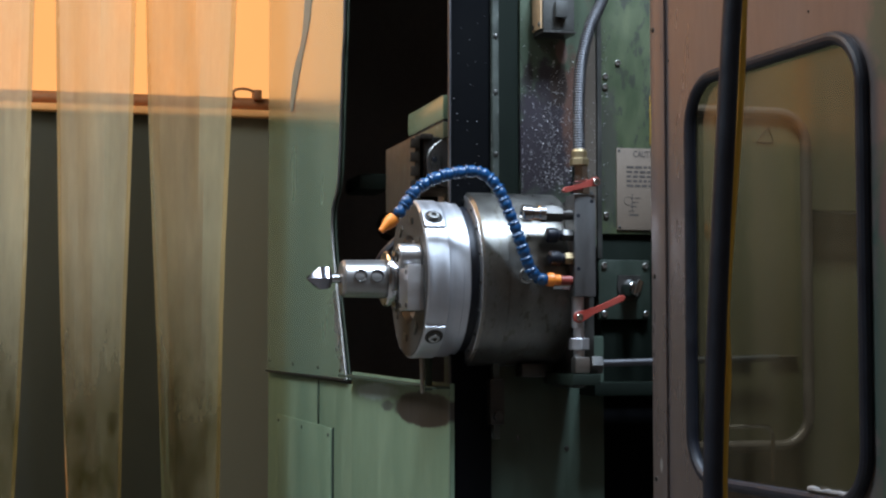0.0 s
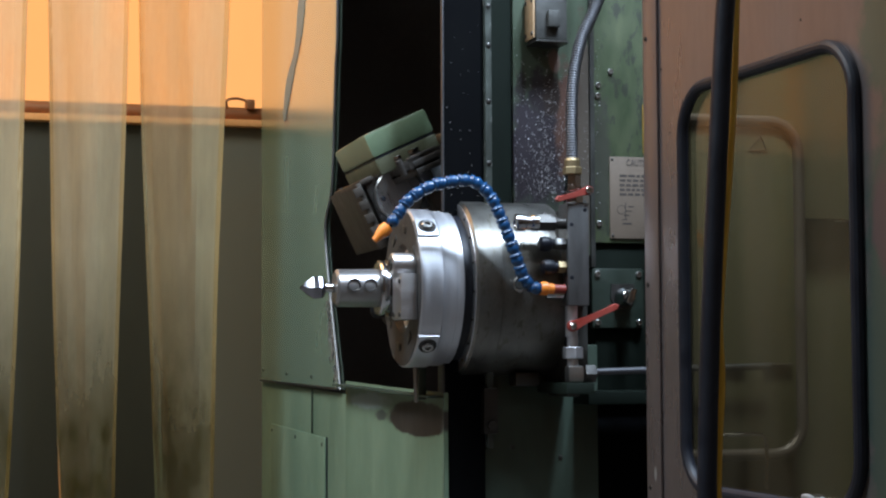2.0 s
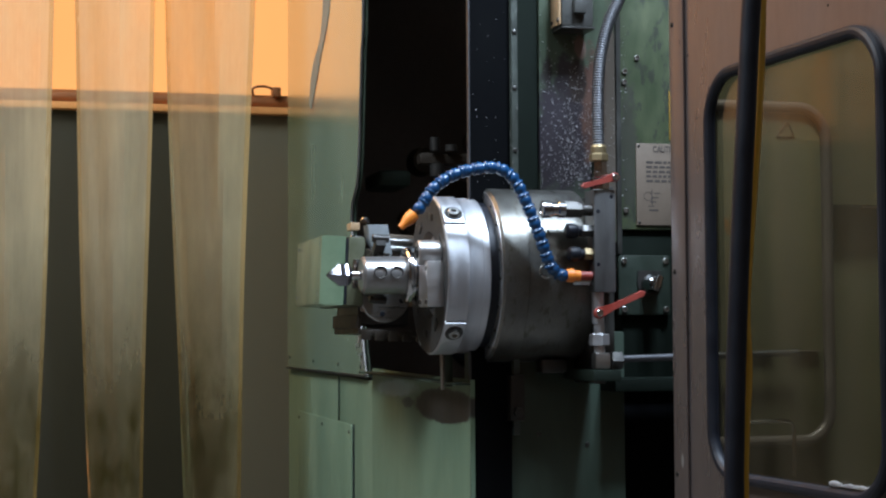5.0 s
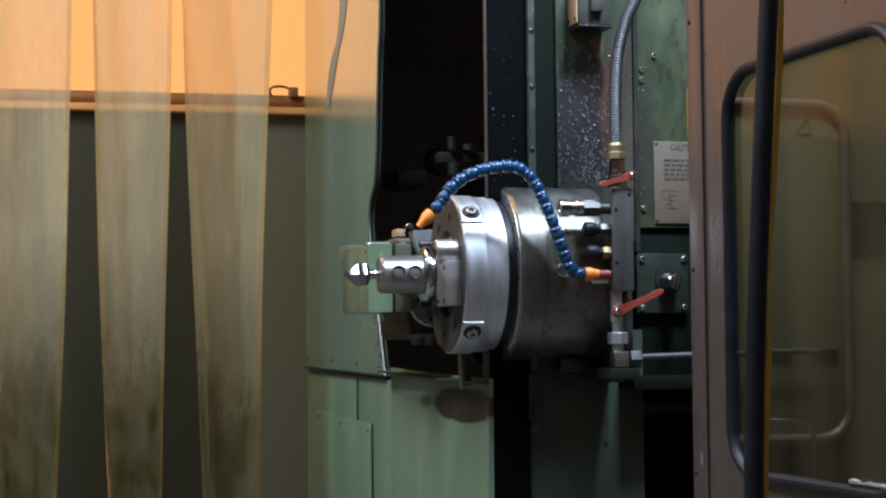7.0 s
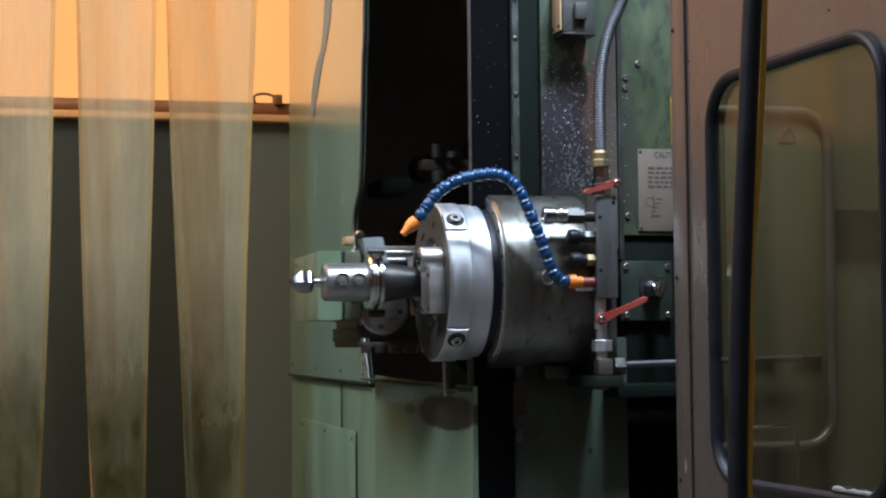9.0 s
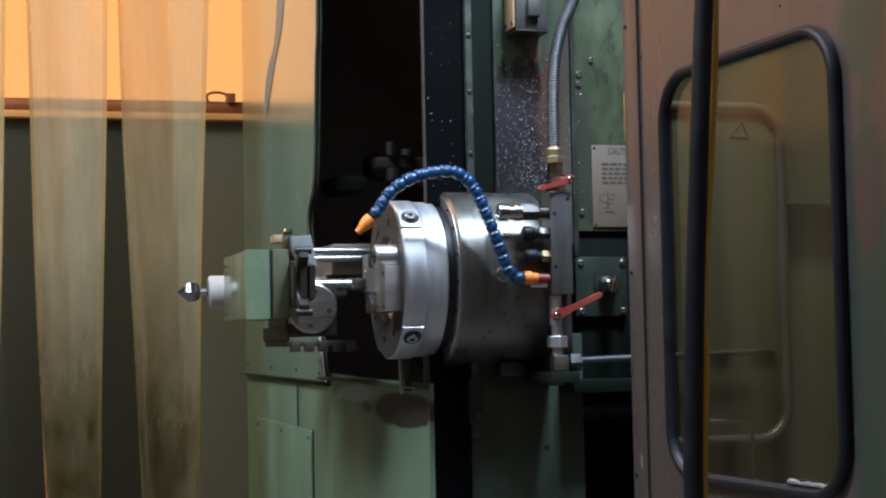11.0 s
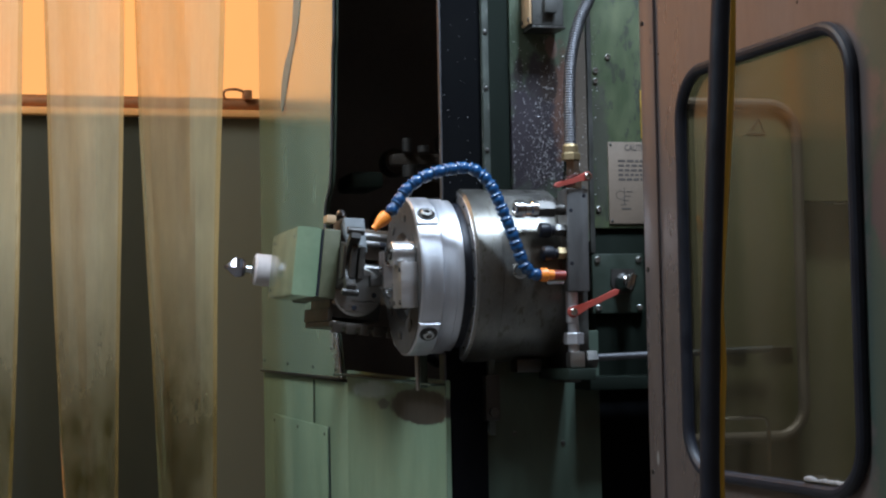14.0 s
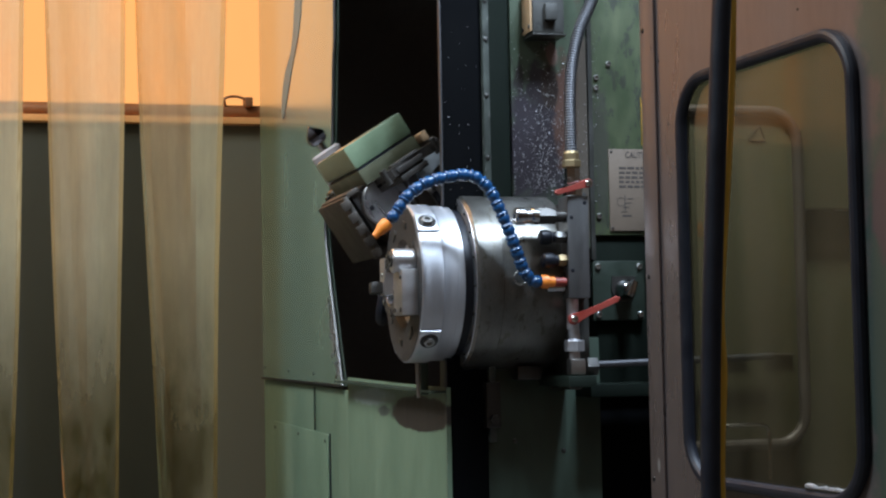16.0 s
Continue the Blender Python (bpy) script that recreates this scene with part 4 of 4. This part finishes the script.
def coolant_hose():
    t = thing("coolant_hose", "blue segmented coolant hose with an orange nozzle", "coolant hose", pose(-0.004, -0.17, 0))
    way = [(0.116, -0.002, 1.294), (0.096, -0.004, 1.295), (0.082, -0.006, 1.305), (0.073, -0.008, 1.322), (0.059, -0.014, 1.356), (0.044, -0.016, 1.393), (0.029, -0.016, 1.427), (0.013, -0.014, 1.456),
           (-0.013, -0.01, 1.474), (-0.047, -0.005, 1.472), (-0.087, -0.002, 1.462), (-0.123, 0.0, 1.437), (-0.142, 0.0, 1.408), (-0.158, 0.0, 1.392)]
    pts = curve_through(way, 0.0212)
    prof = [(-0.003, 0.0060), (-0.001, 0.0085), (0.0025, 0.0102), (0.0065, 0.0108), (0.0095, 0.0100), (0.0125, 0.0086), (0.0150, 0.0084), (0.0165, 0.0102), (0.0185, 0.0112), (0.0205, 0.0106), (0.0212, 0.007)]
    seg = mesh_of("segment", lathe(prof, 16), BLUE)
    for a, b in zip(pts, pts[1:]):
        share("segment", seg, t, basis(b, a - b))
    a, b = Vector(way[-1]), Vector((-0.179, 0.0, 1.3705))
    part("nozzle", lathe([(-0.006, 0.007), (-0.005, 0.0105), (0.004, 0.0112), (0.010, 0.0102), (0.022, 0.0062), (0.028, 0.0058), (0.028, 0.004), (0.01, 0.004)], 18, basis(a, b - a)), ORANGE, t, "orange nozzle")
    part("base_connector", lathe([(0, 0.006), (0.0, 0.0105), (0.005, 0.0118), (0.012, 0.0118), (0.014, 0.009), (0.024, 0.0085), (0.024, 0)], 18, basis((0.108, -0.002, 1.2945), (1, 0, 0))), ORANGE, t, "orange connector")


coolant_hose()

# ---- the sliding door with its window ----


def door():
    w = math.atan2(-0.997, 0.0758)
    near = 0.87
    at = Matrix.Translation(EYE.lerp(Vector((0.287, -0.2, 0.0)), near)) @ Matrix.Scale(near, 4) @ Matrix.Rotation(w - math.pi / 2, 4, "Z")   # y runs along the door towards the aisle, x out of its face
    t = thing("machine_door", "grey-brown sheet-metal sliding door with a rubber-sealed window", "machine door", at)
    outer = [(0.0, 0.15), (1.25, 0.15), (1.25, 2.5), (0.0, 2.5)]
    hole = rounded(0.146, 0.640, 0.972, 1.608, 0.075, 8)
    # front skin with the opening cut through
    bm = bmesh.new()
    for x in (0.0, -0.004):
        o = [bm.verts.new((x, a, b)) for a, b in outer]
        h = [bm.verts.new((x, a, b)) for a, b in hole]
        es = [bm.edges.new((o[k], o[(k + 1) % 4])) for k in range(4)] + [bm.edges.new((h[k], h[(k + 1) % len(h)])) for k in range(len(h))]
        bmesh.ops.triangle_fill(bm, edges=es, use_beauty=True, use_dissolve=False)
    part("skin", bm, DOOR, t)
    part("edge_channel", block(-0.06, 0.0, -0.0025, -0.0005, 0.15, 2.5, 0.0005), DOOR, t)
    part("edge_fold", block(0.0005, 0.005, 0.0, 0.052, 0.15, 2.5, 0.002), DOOR, t)
    loop = rounded(0.145, 0.641, 0.970, 1.609, 0.076, 10)
    ring = [(0.006, a, b) for a, b in loop]
    seal = sweep(ring + ring[:2], 0.0098, 12, ends=False)
    s = part("seal", seal, RUBBER, t, "black rubber window seal")
    g = part("pane", plate(rounded(0.147, 0.639, 0.973, 1.607, 0.074, 8), 0.005, Matrix.Translation((-0.006, 0, 0))), GLASS, t, "dirty reflecting window pane")
    g.visible_shadow = False
    bm = bmesh.new()
    rnd = random.Random(9)
    for k in range(26):
        r = rnd.uniform(0.003, 0.008)
        bmesh.ops.create_icosphere(bm, subdivisions=1, radius=r, matrix=Matrix.Translation((0.008, rnd.uniform(0.50, 0.605), 0.982 + r * 0.4)) @ Matrix.Diagonal((0.7, 1.6, 0.6, 1)))
    part("swarf", bm, FLAKE, s, "pale swarf caught on the seal")
    for z in (0.96, 0.40, 1.30, 1.72, 2.0):
        share("screw", SCREW, t, Matrix.Translation((0.005, 0.012, z)))
    for a, z in ((0.04, 1.70), (0.30, 1.675), (0.50, 1.66), (0.06, 1.66), (0.09, 1.55)):
        share("screw", SCREW, t, Matrix.Translation((0.0, a, z)) @ Matrix.Scale(0.5, 4))


door()


def window_standin():
    """Stand-in built behind the pane for the framed window that shows in its glass."""
    t = thing("window_standin", "olive panels set behind the pane with a tube frame and pull handle", "machine door", pose(0, -0.13, 0))
    part("upper_panel", block(0.40, 1.25, 0.008, 0.02, 1.425, 2.3, 0.002), OLIVE_SKIN, t, "olive painted upper panel")
    # set back from the upper panel so that it lies darker
    part("lower_panel", block(0.40, 1.25, 0.060, 0.072, 0.0, 1.424, 0.002), OLIVE_SKIN, t, "olive painted lower panel")
    part("left_panel", block(0.40, 0.600, 0.0, 0.0075, 1.0, 1.60, 0.001), OLIVE_SKIN, t, "hazy framed pane sheet")
    loop = [(a, -0.002, b) for a, b in rounded(0.34, 0.606, 1.005, 1.597, 0.055, 10)]
    part("tube_frame", sweep(loop + loop[:2], 0.0105, 12, ends=False), TUBE, t, "dull painted tube frame")
    part("pull_handle", sweep(curve_through([(0.43, -0.03, 1.042), (0.48, -0.032, 1.043), (0.508, -0.032, 1.042), (0.519, -0.032, 1.032), (0.521, -0.032, 1.01), (0.521, -0.030, 0.94)], 0.006), 0.0042, 8), CHROME, t, "bright bent wire handle")
    part("ledge", block(0.41, 0.496, -0.012, -0.001, 1.162, 1.165, 0.001), TUBE, t)
    part("ledge", block(0.53, 0.585, -0.012, -0.001, 1.162, 1.165, 0.001), TUBE, t)
    mark = sweep([(0.512, -0.0015, 1.545), (0.545, -0.0015, 1.545), (0.534, -0.0015, 1.572), (0.512, -0.0015, 1.545)], 0.0016, 6)
    part("warning_mark", mark, INK, t, "faded triangular mark")


window_standin()


CABLES = Matrix.Translation(EYE * (1 - 0.87)) @ Matrix.Scale(0.87, 4)


def cables():
    t = thing("power_cable", "thick black cable hanging before the door", "cable", CABLES)
    part("sheath", sweep(curve_through([(0.16, -0.9, 2.6), (0.14, -0.9, 1.95), (0.122, -0.9, 1.70), (0.114, -0.9, 1.60), (0.104, -0.9, 1.45), (0.096, -0.9, 1.327), (0.089, -0.9, 1.2), (0.084, -0.9, 1.08), (0.082, -0.9, 0.95), (0.086, -0.9, 0.5), (0.10, -0.9, -0.16)], 0.02), 0.0125, 14), RUBBER, t)
    t = thing("signal_cable", "thin yellow cable beside the thick black one", "cable", CABLES @ pose(0.002, 0, 0))
    part("sheath", sweep(curve_through([(0.172, -0.894, 2.6), (0.15, -0.888, 1.9), (0.136, -0.888, 1.65), (0.130, -0.89, 1.54), (0.121, -0.89, 1.42), (0.109, -0.892, 1.3), (0.1035, -0.892, 1.22), (0.1055, -0.892, 1.15), (0.100, -0.892, 1.06), (0.0985, -0.892, 0.95), (0.104, -0.89, 0.5), (0.115, -0.88, -0.17)], 0.02), 0.0048, 10), YELLOW, t)


cables()

# ---- the cutting tool and the tool changer ----


def cutting_tool():
    t = thing("countersink_tool", "chromed countersink in a steel taper holder", "cutting tool", pose(0, 0, AX))
    tip = part("cutter", lathe([(-0.277, 0.0), (-0.276, 0.0015), (-0.256, 0.0205), (-0.252, 0.0225), (-0.240, 0.0215), (-0.234, 0.0165), (-0.231, 0.0075)], 6), CUTTER, t, "dark bright-faceted cutter")
    part("shank", rod((-0.234, 0, 0), (-0.208, 0, 0), 0.0085), CHROME, tip)
    body = part("holder_body", lathe([(-0.215, 0.0), (-0.215, 0.028), (-0.211, 0.0325), (-0.140, 0.0335), (-0.138, 0.033)], 48), TOOLBODY, t)
    # half shell over the far side, paints the bright reflection on the holder
    bm = bmesh.new()
    arc = [radians(a) for a in range(-80, 81, 8)]
    rings = [[bm.verts.new((x, r * math.cos(a), r * math.sin(a))) for a in arc] for x, r in ((-0.2158, 0.0285), (-0.2115, 0.0332), (-0.141, 0.0342))]
    for p, q in zip(rings, rings[1:]):
        for k in range(len(arc) - 1):
            bm.faces.new((p[k], p[k + 1], q[k + 1], q[k]))
    part("reflecting_side", bm, WHITE_STEEL, body, "pale half shell coloured as a bright reflection")
    for x in (-0.187, -0.158):
        part("set_screw", lathe([(0.0, 0.0), (0.0005, 0.006), (0.0035, 0.0095), (0.006, 0.0115), (0.0062, 0.0105)], 24,
                                Matrix.Translation((x, -0.0290, 0.004)) @ FACE_CAM), DARKSTEEL, body)
    part("flange", lathe([(-0.140, 0.033), (-0.139, 0.046), (-0.136, 0.0485), (-0.131, 0.0485), (-0.128, 0.041), (-0.124, 0.041), (-0.121, 0.0485), (-0.116, 0.0485), (-0.114, 0.046), (-0.114, 0.035)], 48), CHROME, t, "polished grooved flange")
    part("taper", lathe([(-0.114, 0.0365), (-0.030, 0.022), (-0.028, 0.018), (-0.022, 0.012), (-0.012, 0.012), (-0.010, 0.009), (-0.010, 0)], 40), DARKSTEEL, t, "dark oiled taper")
    return t


TOOL = cutting_tool()
PIVOT = Vector((0.078, 0.0, 1.310))
HUB = Vector((0.0, 0.280, AX)) - Vector((PIVOT.x, 0, PIVOT.z))     # the arm's axis in the changer's space
REACH = 0.280


def gripper(arm, side, x0):
    """A half-open jaw for the grooved flange, at one end of the arm."""
    w = [radians(a) for a in range(-72, 73, 12)]
    out = [(-(0.060) * math.cos(a), 0.064 * math.sin(a)) for a in w]
    inn = [(-(0.044) * math.cos(a), 0.044 * math.sin(a)) for a in w]
    # the jaw opens away from the hub
    m = Matrix.Translation((x0, side * REACH, 0))
    ring = [(-side * a, b) for a, b in [(-p, q) for p, q in out] + [(-p, q) for p, q in inn[::-1]]]
    part("jaw", plate([(a, b) for a, b in ring], 0.018, m, bevel=0.0015), OILY, arm, "dark curved gripper jaw")
    for z in (-0.054, 0.054):
        part("jaw_pin", rod((x0 - 0.006, side * (REACH - 0.022), z), (x0 + 0.024, side * (REACH - 0.022), z), 0.007, 14), OILY, arm)
    part("finger", block(x0 - 0.004, x0 + 0.022, side * (REACH - 0.062) - 0.014, side * (REACH - 0.062) + 0.014, -0.03, 0.03, 0.004), OILY, arm)


def tool_changer():
    t = thing("tool_changer", "swinging tool changer with a green covered double gripper arm", "tool changer", Matrix.Translation(PIVOT))
    ox, oz = -PIVOT.x, -PIVOT.z
    # the body that swings but does not slide
    body = part("body", block(-0.150 + ox, 0.10 + ox, 0.20, 0.50, 1.318 + oz, 1.376 + oz, 0.006), BODY_BROWN, t, "oily brown cast body")
    part("body_ear", block(-0.20 + ox, -0.151 + ox, 0.40, 0.50, 1.34 + oz, 1.374 + oz, 0.004), BODY_BROWN, body)
    part("body_leg", block(-0.02 + ox, 0.10 + ox, 0.38, 0.50, 1.25 + oz, 1.317 + oz, 0.006), BODY_BROWN, body)
    part("pivot_shaft", rod((0, 0.12, 0), (0, 0.85, 0), 0.03, 24), STEEL, t)
    part("swing_arm", block(-0.03, 0.03, 0.50, 0.56, -0.10, 0.08, 0.012), BROWN, t)
    for z, r in ((1.362, 0.0065), (1.348, 0.0065), (1.300, 0.0105)):
        part("guide_rod", rod((-0.20 + ox, 0.19, z + oz), (-0.06 + ox, 0.19, z + oz), r, 16), TOOLBODY, body, "polished guide rod")
    hose = curve_through([(-0.10 + ox, 0.17, 1.345 + oz), (-0.07 + ox, 0.165, 1.343 + oz), (-0.04 + ox, 0.165, 1.325 + oz), (-0.032 + ox, 0.17, 1.29 + oz), (-0.032 + ox, 0.19, 1.262 + oz)], 0.006)
    part("air_hose", sweep(hose, 0.006, 10), RUBBER, body)
    hose = curve_through([(-0.05 + ox, 0.22, 1.25 + oz), (-0.02 + ox, 0.215, 1.20 + oz), (0.04 + ox, 0.22, 1.14 + oz), (0.06 + ox, 0.30, 1.17 + oz), (0.07 + ox, 0.36, 1.27 + oz)], 0.008)
    part("air_hose", sweep(hose, 0.011, 10), RUBBER, body)
    # the carriage slides along the body
    c = new("carriage")
    c.empty_display_size = 0.05
    c.parent = t
    part("gear_block", block(-0.186 + ox, -0.090 + ox, 0.162, 0.36, 1.204 + oz, 1.302 + oz, 0.004), DARKSTEEL, c)
    cap = part("bearing_cap", lathe([(0.004, 0.0), (0.004, 0.0435), (0.0025, 0.046), (-0.006, 0.046)], 40, Matrix.Translation((-0.137 + ox, 0.158, 1.255 + oz)) @ FACE_CAM), STEEL, c, "turned steel bearing cap")
    # holes are flat black discs, nothing is bored; black stands for their shade
    for k in range(4):
        w = radians(90 * k + 8)
        part("cap_hole", lathe([(0.0046, 0.0), (0.0046, 0.0042), (0.004, 0.005)], 12, Matrix.Translation((-0.137 + ox + 0.031 * math.sin(w), 0.158, 1.255 + oz + 0.031 * math.cos(w))) @ FACE_CAM), RUBBER, c)
    br = [(-0.180, 1.386), (-0.143, 1.388), (-0.133, 1.338), (-0.131, 1.328), (-0.166, 1.326), (-0.170, 1.345), (-0.176, 1.360)]
    m = Matrix.Translation((ox, 0.13, oz)) @ Matrix.Rotation(radians(90), 4, "Z")
    part("bracket", plate([(-a, b) for a, b in br], 0.045, m, bevel=0.002), GREYCAST, c, "pale grey bracket")
    part("sensor_block", block(-0.166 + ox, -0.134 + ox, 0.135, 0.18, 1.303 + oz, 1.3255 + oz, 0.002), MANIFOLD, c, "grey sensor block")
    part("cap_nut", lathe([(0, 0.009), (0.006, 0.009), (0.010, 0.006), (0.011, 0)], 14, basis((-0.182 + ox, 0.15, 1.390 + oz), (0, 0, 1))), CHROME, c)
    part("label_block", block(-0.208 + ox, -0.190 + ox, 0.15, 0.19, 1.376 + oz, 1.39 + oz, 0.002), RUST, c)
    part("clutch_ring", lathe([(0, 0.014), (0, 0.034), (0.006, 0.036), (0.016, 0.036), (0.022, 0.031), (0.03, 0.030), (0.03, 0.014)], 32, Matrix.Translation((-0.176 + ox, 0.215, 1.285 + oz))), CHROME, c, "polished clutch ring")
    part("hub_shaft", rod((-0.18 + ox, 0.280, AX + oz), (-0.05 + ox, 0.280, AX + oz), 0.024, 24), STEEL, c)
    tray = part("tray", block(-0.186 + ox, -0.058 + ox, 0.150, 0.40, 1.186 + oz, 1.196 + oz, 0.002), BROWN, c, "oily brown base tray")
    part("tray_lip", block(-0.190 + ox, -0.180 + ox, 0.152, 0.40, 1.196 + oz, 1.222 + oz, 0.003), BROWN, tray)
    for k in range(5):
        part("tray_rib", block(-0.180 + ox + 0.026 * k, -0.162 + ox + 0.026 * k, 0.146, 0.158, 1.176 + oz, 1.194 + oz, 0.002), BROWN, tray)
    for z in (1.232, 1.262, 1.292):
        part("side_bolt", lathe([(0, 0.005), (0.003, 0.005), (0.003, 0)], 8, Matrix.Translation((-0.178 + ox, 0.162, z + oz)) @ FACE_CAM), CHROME, c)
    # the double arm turns on the carriage
    a = new("gripper_arm")
    a.empty_display_size = 0.05
    a.parent = t
    L, W = 0.1395, 0.063
    x0 = -0.263 + ox
    cover = [(-L, -W), (L, -W), (L, W), (-L, W)]
    part("cover", plate(cover, 0.047, Matrix.Translation((x0, 0, 0)), bevel=0.006), GREEN_BOX, a, "pale green painted arm cover")
    part("gasket", block(x0 + 0.0475, x0 + 0.0505, -L + 0.002, L - 0.002, -W + 0.002, W - 0.002, 0), RUBBER, a)
    part("base_plate", block(x0 + 0.051, x0 + 0.082, -L, L, -W, W, 0.003), OLIVE, a, "olive oily base plate")
    for y in (-0.12, 0.12):
        for z in (-0.045, 0.048):
            part("cover_screw", lathe([(0, 0.0032), (-0.001, 0.003), (-0.0015, 0.0)], 10, Matrix.Translation((x0, y, z))), DARKSTEEL, a)
    for x1 in (x0 + 0.0825, x0 + 0.0975):
        bar = [(-REACH + 0.03, -0.028), (-0.12, -0.045), (0.12, -0.045), (REACH - 0.03, -0.028), (REACH - 0.03, 0.028), (0.12, 0.045), (-0.12, 0.045), (-REACH + 0.03, 0.028)]
        part("arm_bar", plate(bar, 0.011, Matrix.Translation((x1, 0, 0)), bevel=0.002), OILY, a)
    part("side_clamp", block(x0 + 0.06, x0 + 0.074, -L - 0.004, -L + 0.01, 0.0, 0.022, 0.002), CHROME, a)
    part("side_clamp", block(x0 + 0.060, x0 + 0.07, -L - 0.002, -L + 0.01, -0.03, -0.015, 0.002), CHROME, a)
    part("arm_ear", block(x0 + 0.0825, x0 + 0.094, 0.05, 0.13, -0.085, 0.02, 0.004), BROWN, a)
    for s in (-1, 1):
        gripper(a, s, x0 + 0.076)
    return t, c, a


CHANGER, CARRIAGE, ARM = tool_changer()


# ---- what moves ----
SWING = [(0.0, 90), (0.8, 90), (1.0, 87.5), (1.5, 77.2), (2.0, 64.8), (2.5, 52), (3.0, 39.2), (3.5, 28.8), (4.2, 15.2), (4.6, 8.2), (5.0, 2.6), (5.4, 0), (13.2, 0), (13.5, 1.0),
         (14.0, 6.3), (14.6, 19.4), (15.3, 37.2), (16.0, 56.8)]
SLIDE = [(0.0, 0), (5.3, 0), (6.2, 0.055), (8.2, 0.055), (8.5, 0.061), (9.4, -0.060), (10.9, -0.060), (11.2, -0.053), (11.4, -0.026), (11.6, 0.021), (11.8, 0.055), (11.95, 0.056), (12.2, 0.056),
         (12.5, 0.040), (12.9, 0.010), (13.1, 0.004), (13.4, 0), (16.0, 0)]
SPIN = [(0.0, 0), (9.6, 0), (9.8, 10), (10.0, 38), (10.3, 116), (10.4, 140), (10.5, 153), (10.6, 163), (10.7, 170), (10.8, 176), (10.9, 180), (16.0, 180)]


def eased(table, t):
    """Runs through the table without overshoot."""
    ts, vs = [r[0] for r in table], [r[1] for r in table]
    k = max(i for i in range(len(ts)) if ts[i] <= t + 1e-9)
    if k == len(ts) - 1:
        return vs[-1]
    d = [(vs[i + 1] - vs[i]) / (ts[i + 1] - ts[i]) for i in range(len(ts) - 1)]

    def slope(i):
        if i == 0 or i == len(d) or d[i - 1] * d[i] <= 0:
            return 0.0 if 0 < i < len(d) else d[min(i, len(d) - 1)]
        return 2 * d[i - 1] * d[i] / (d[i - 1] + d[i])
    h = ts[k + 1] - ts[k]
    u = (t - ts[k]) / h
    return ((2 * u ** 3 - 3 * u * u + 1) * vs[k] + (u ** 3 - 2 * u * u + u) * h * slope(k) + (3 * u * u - 2 * u ** 3) * vs[k + 1] + (u ** 3 - u * u) * h * slope(k + 1))


def changer_at(t):
    return Matrix.Translation(PIVOT) @ pose(0, 0, 0, 0, eased(SWING, t), 0)


def arm_at(t):
    return pose(eased(SLIDE, t), HUB.y, HUB.z, eased(SPIN, t), 0, 0)


GRIPPED = 8.5


def tool_at(t):
    rest = pose(0, 0, AX)
    if t <= GRIPPED:
        return rest
    return changer_at(t) @ arm_at(t) @ (changer_at(GRIPPED) @ arm_at(GRIPPED)).inverted() @ rest


def motions():
    times = [k / 10 for k in range(161)]
    walk(CHANGER, [(t, changer_at(t)) for t in times])
    walk(CARRIAGE, [(t, pose(eased(SLIDE, t), 0, 0)) for t in times])
    walk(ARM, [(t, arm_at(t)) for t in times])
    walk(TOOL, [(t, tool_at(t)) for t in times])


motions()
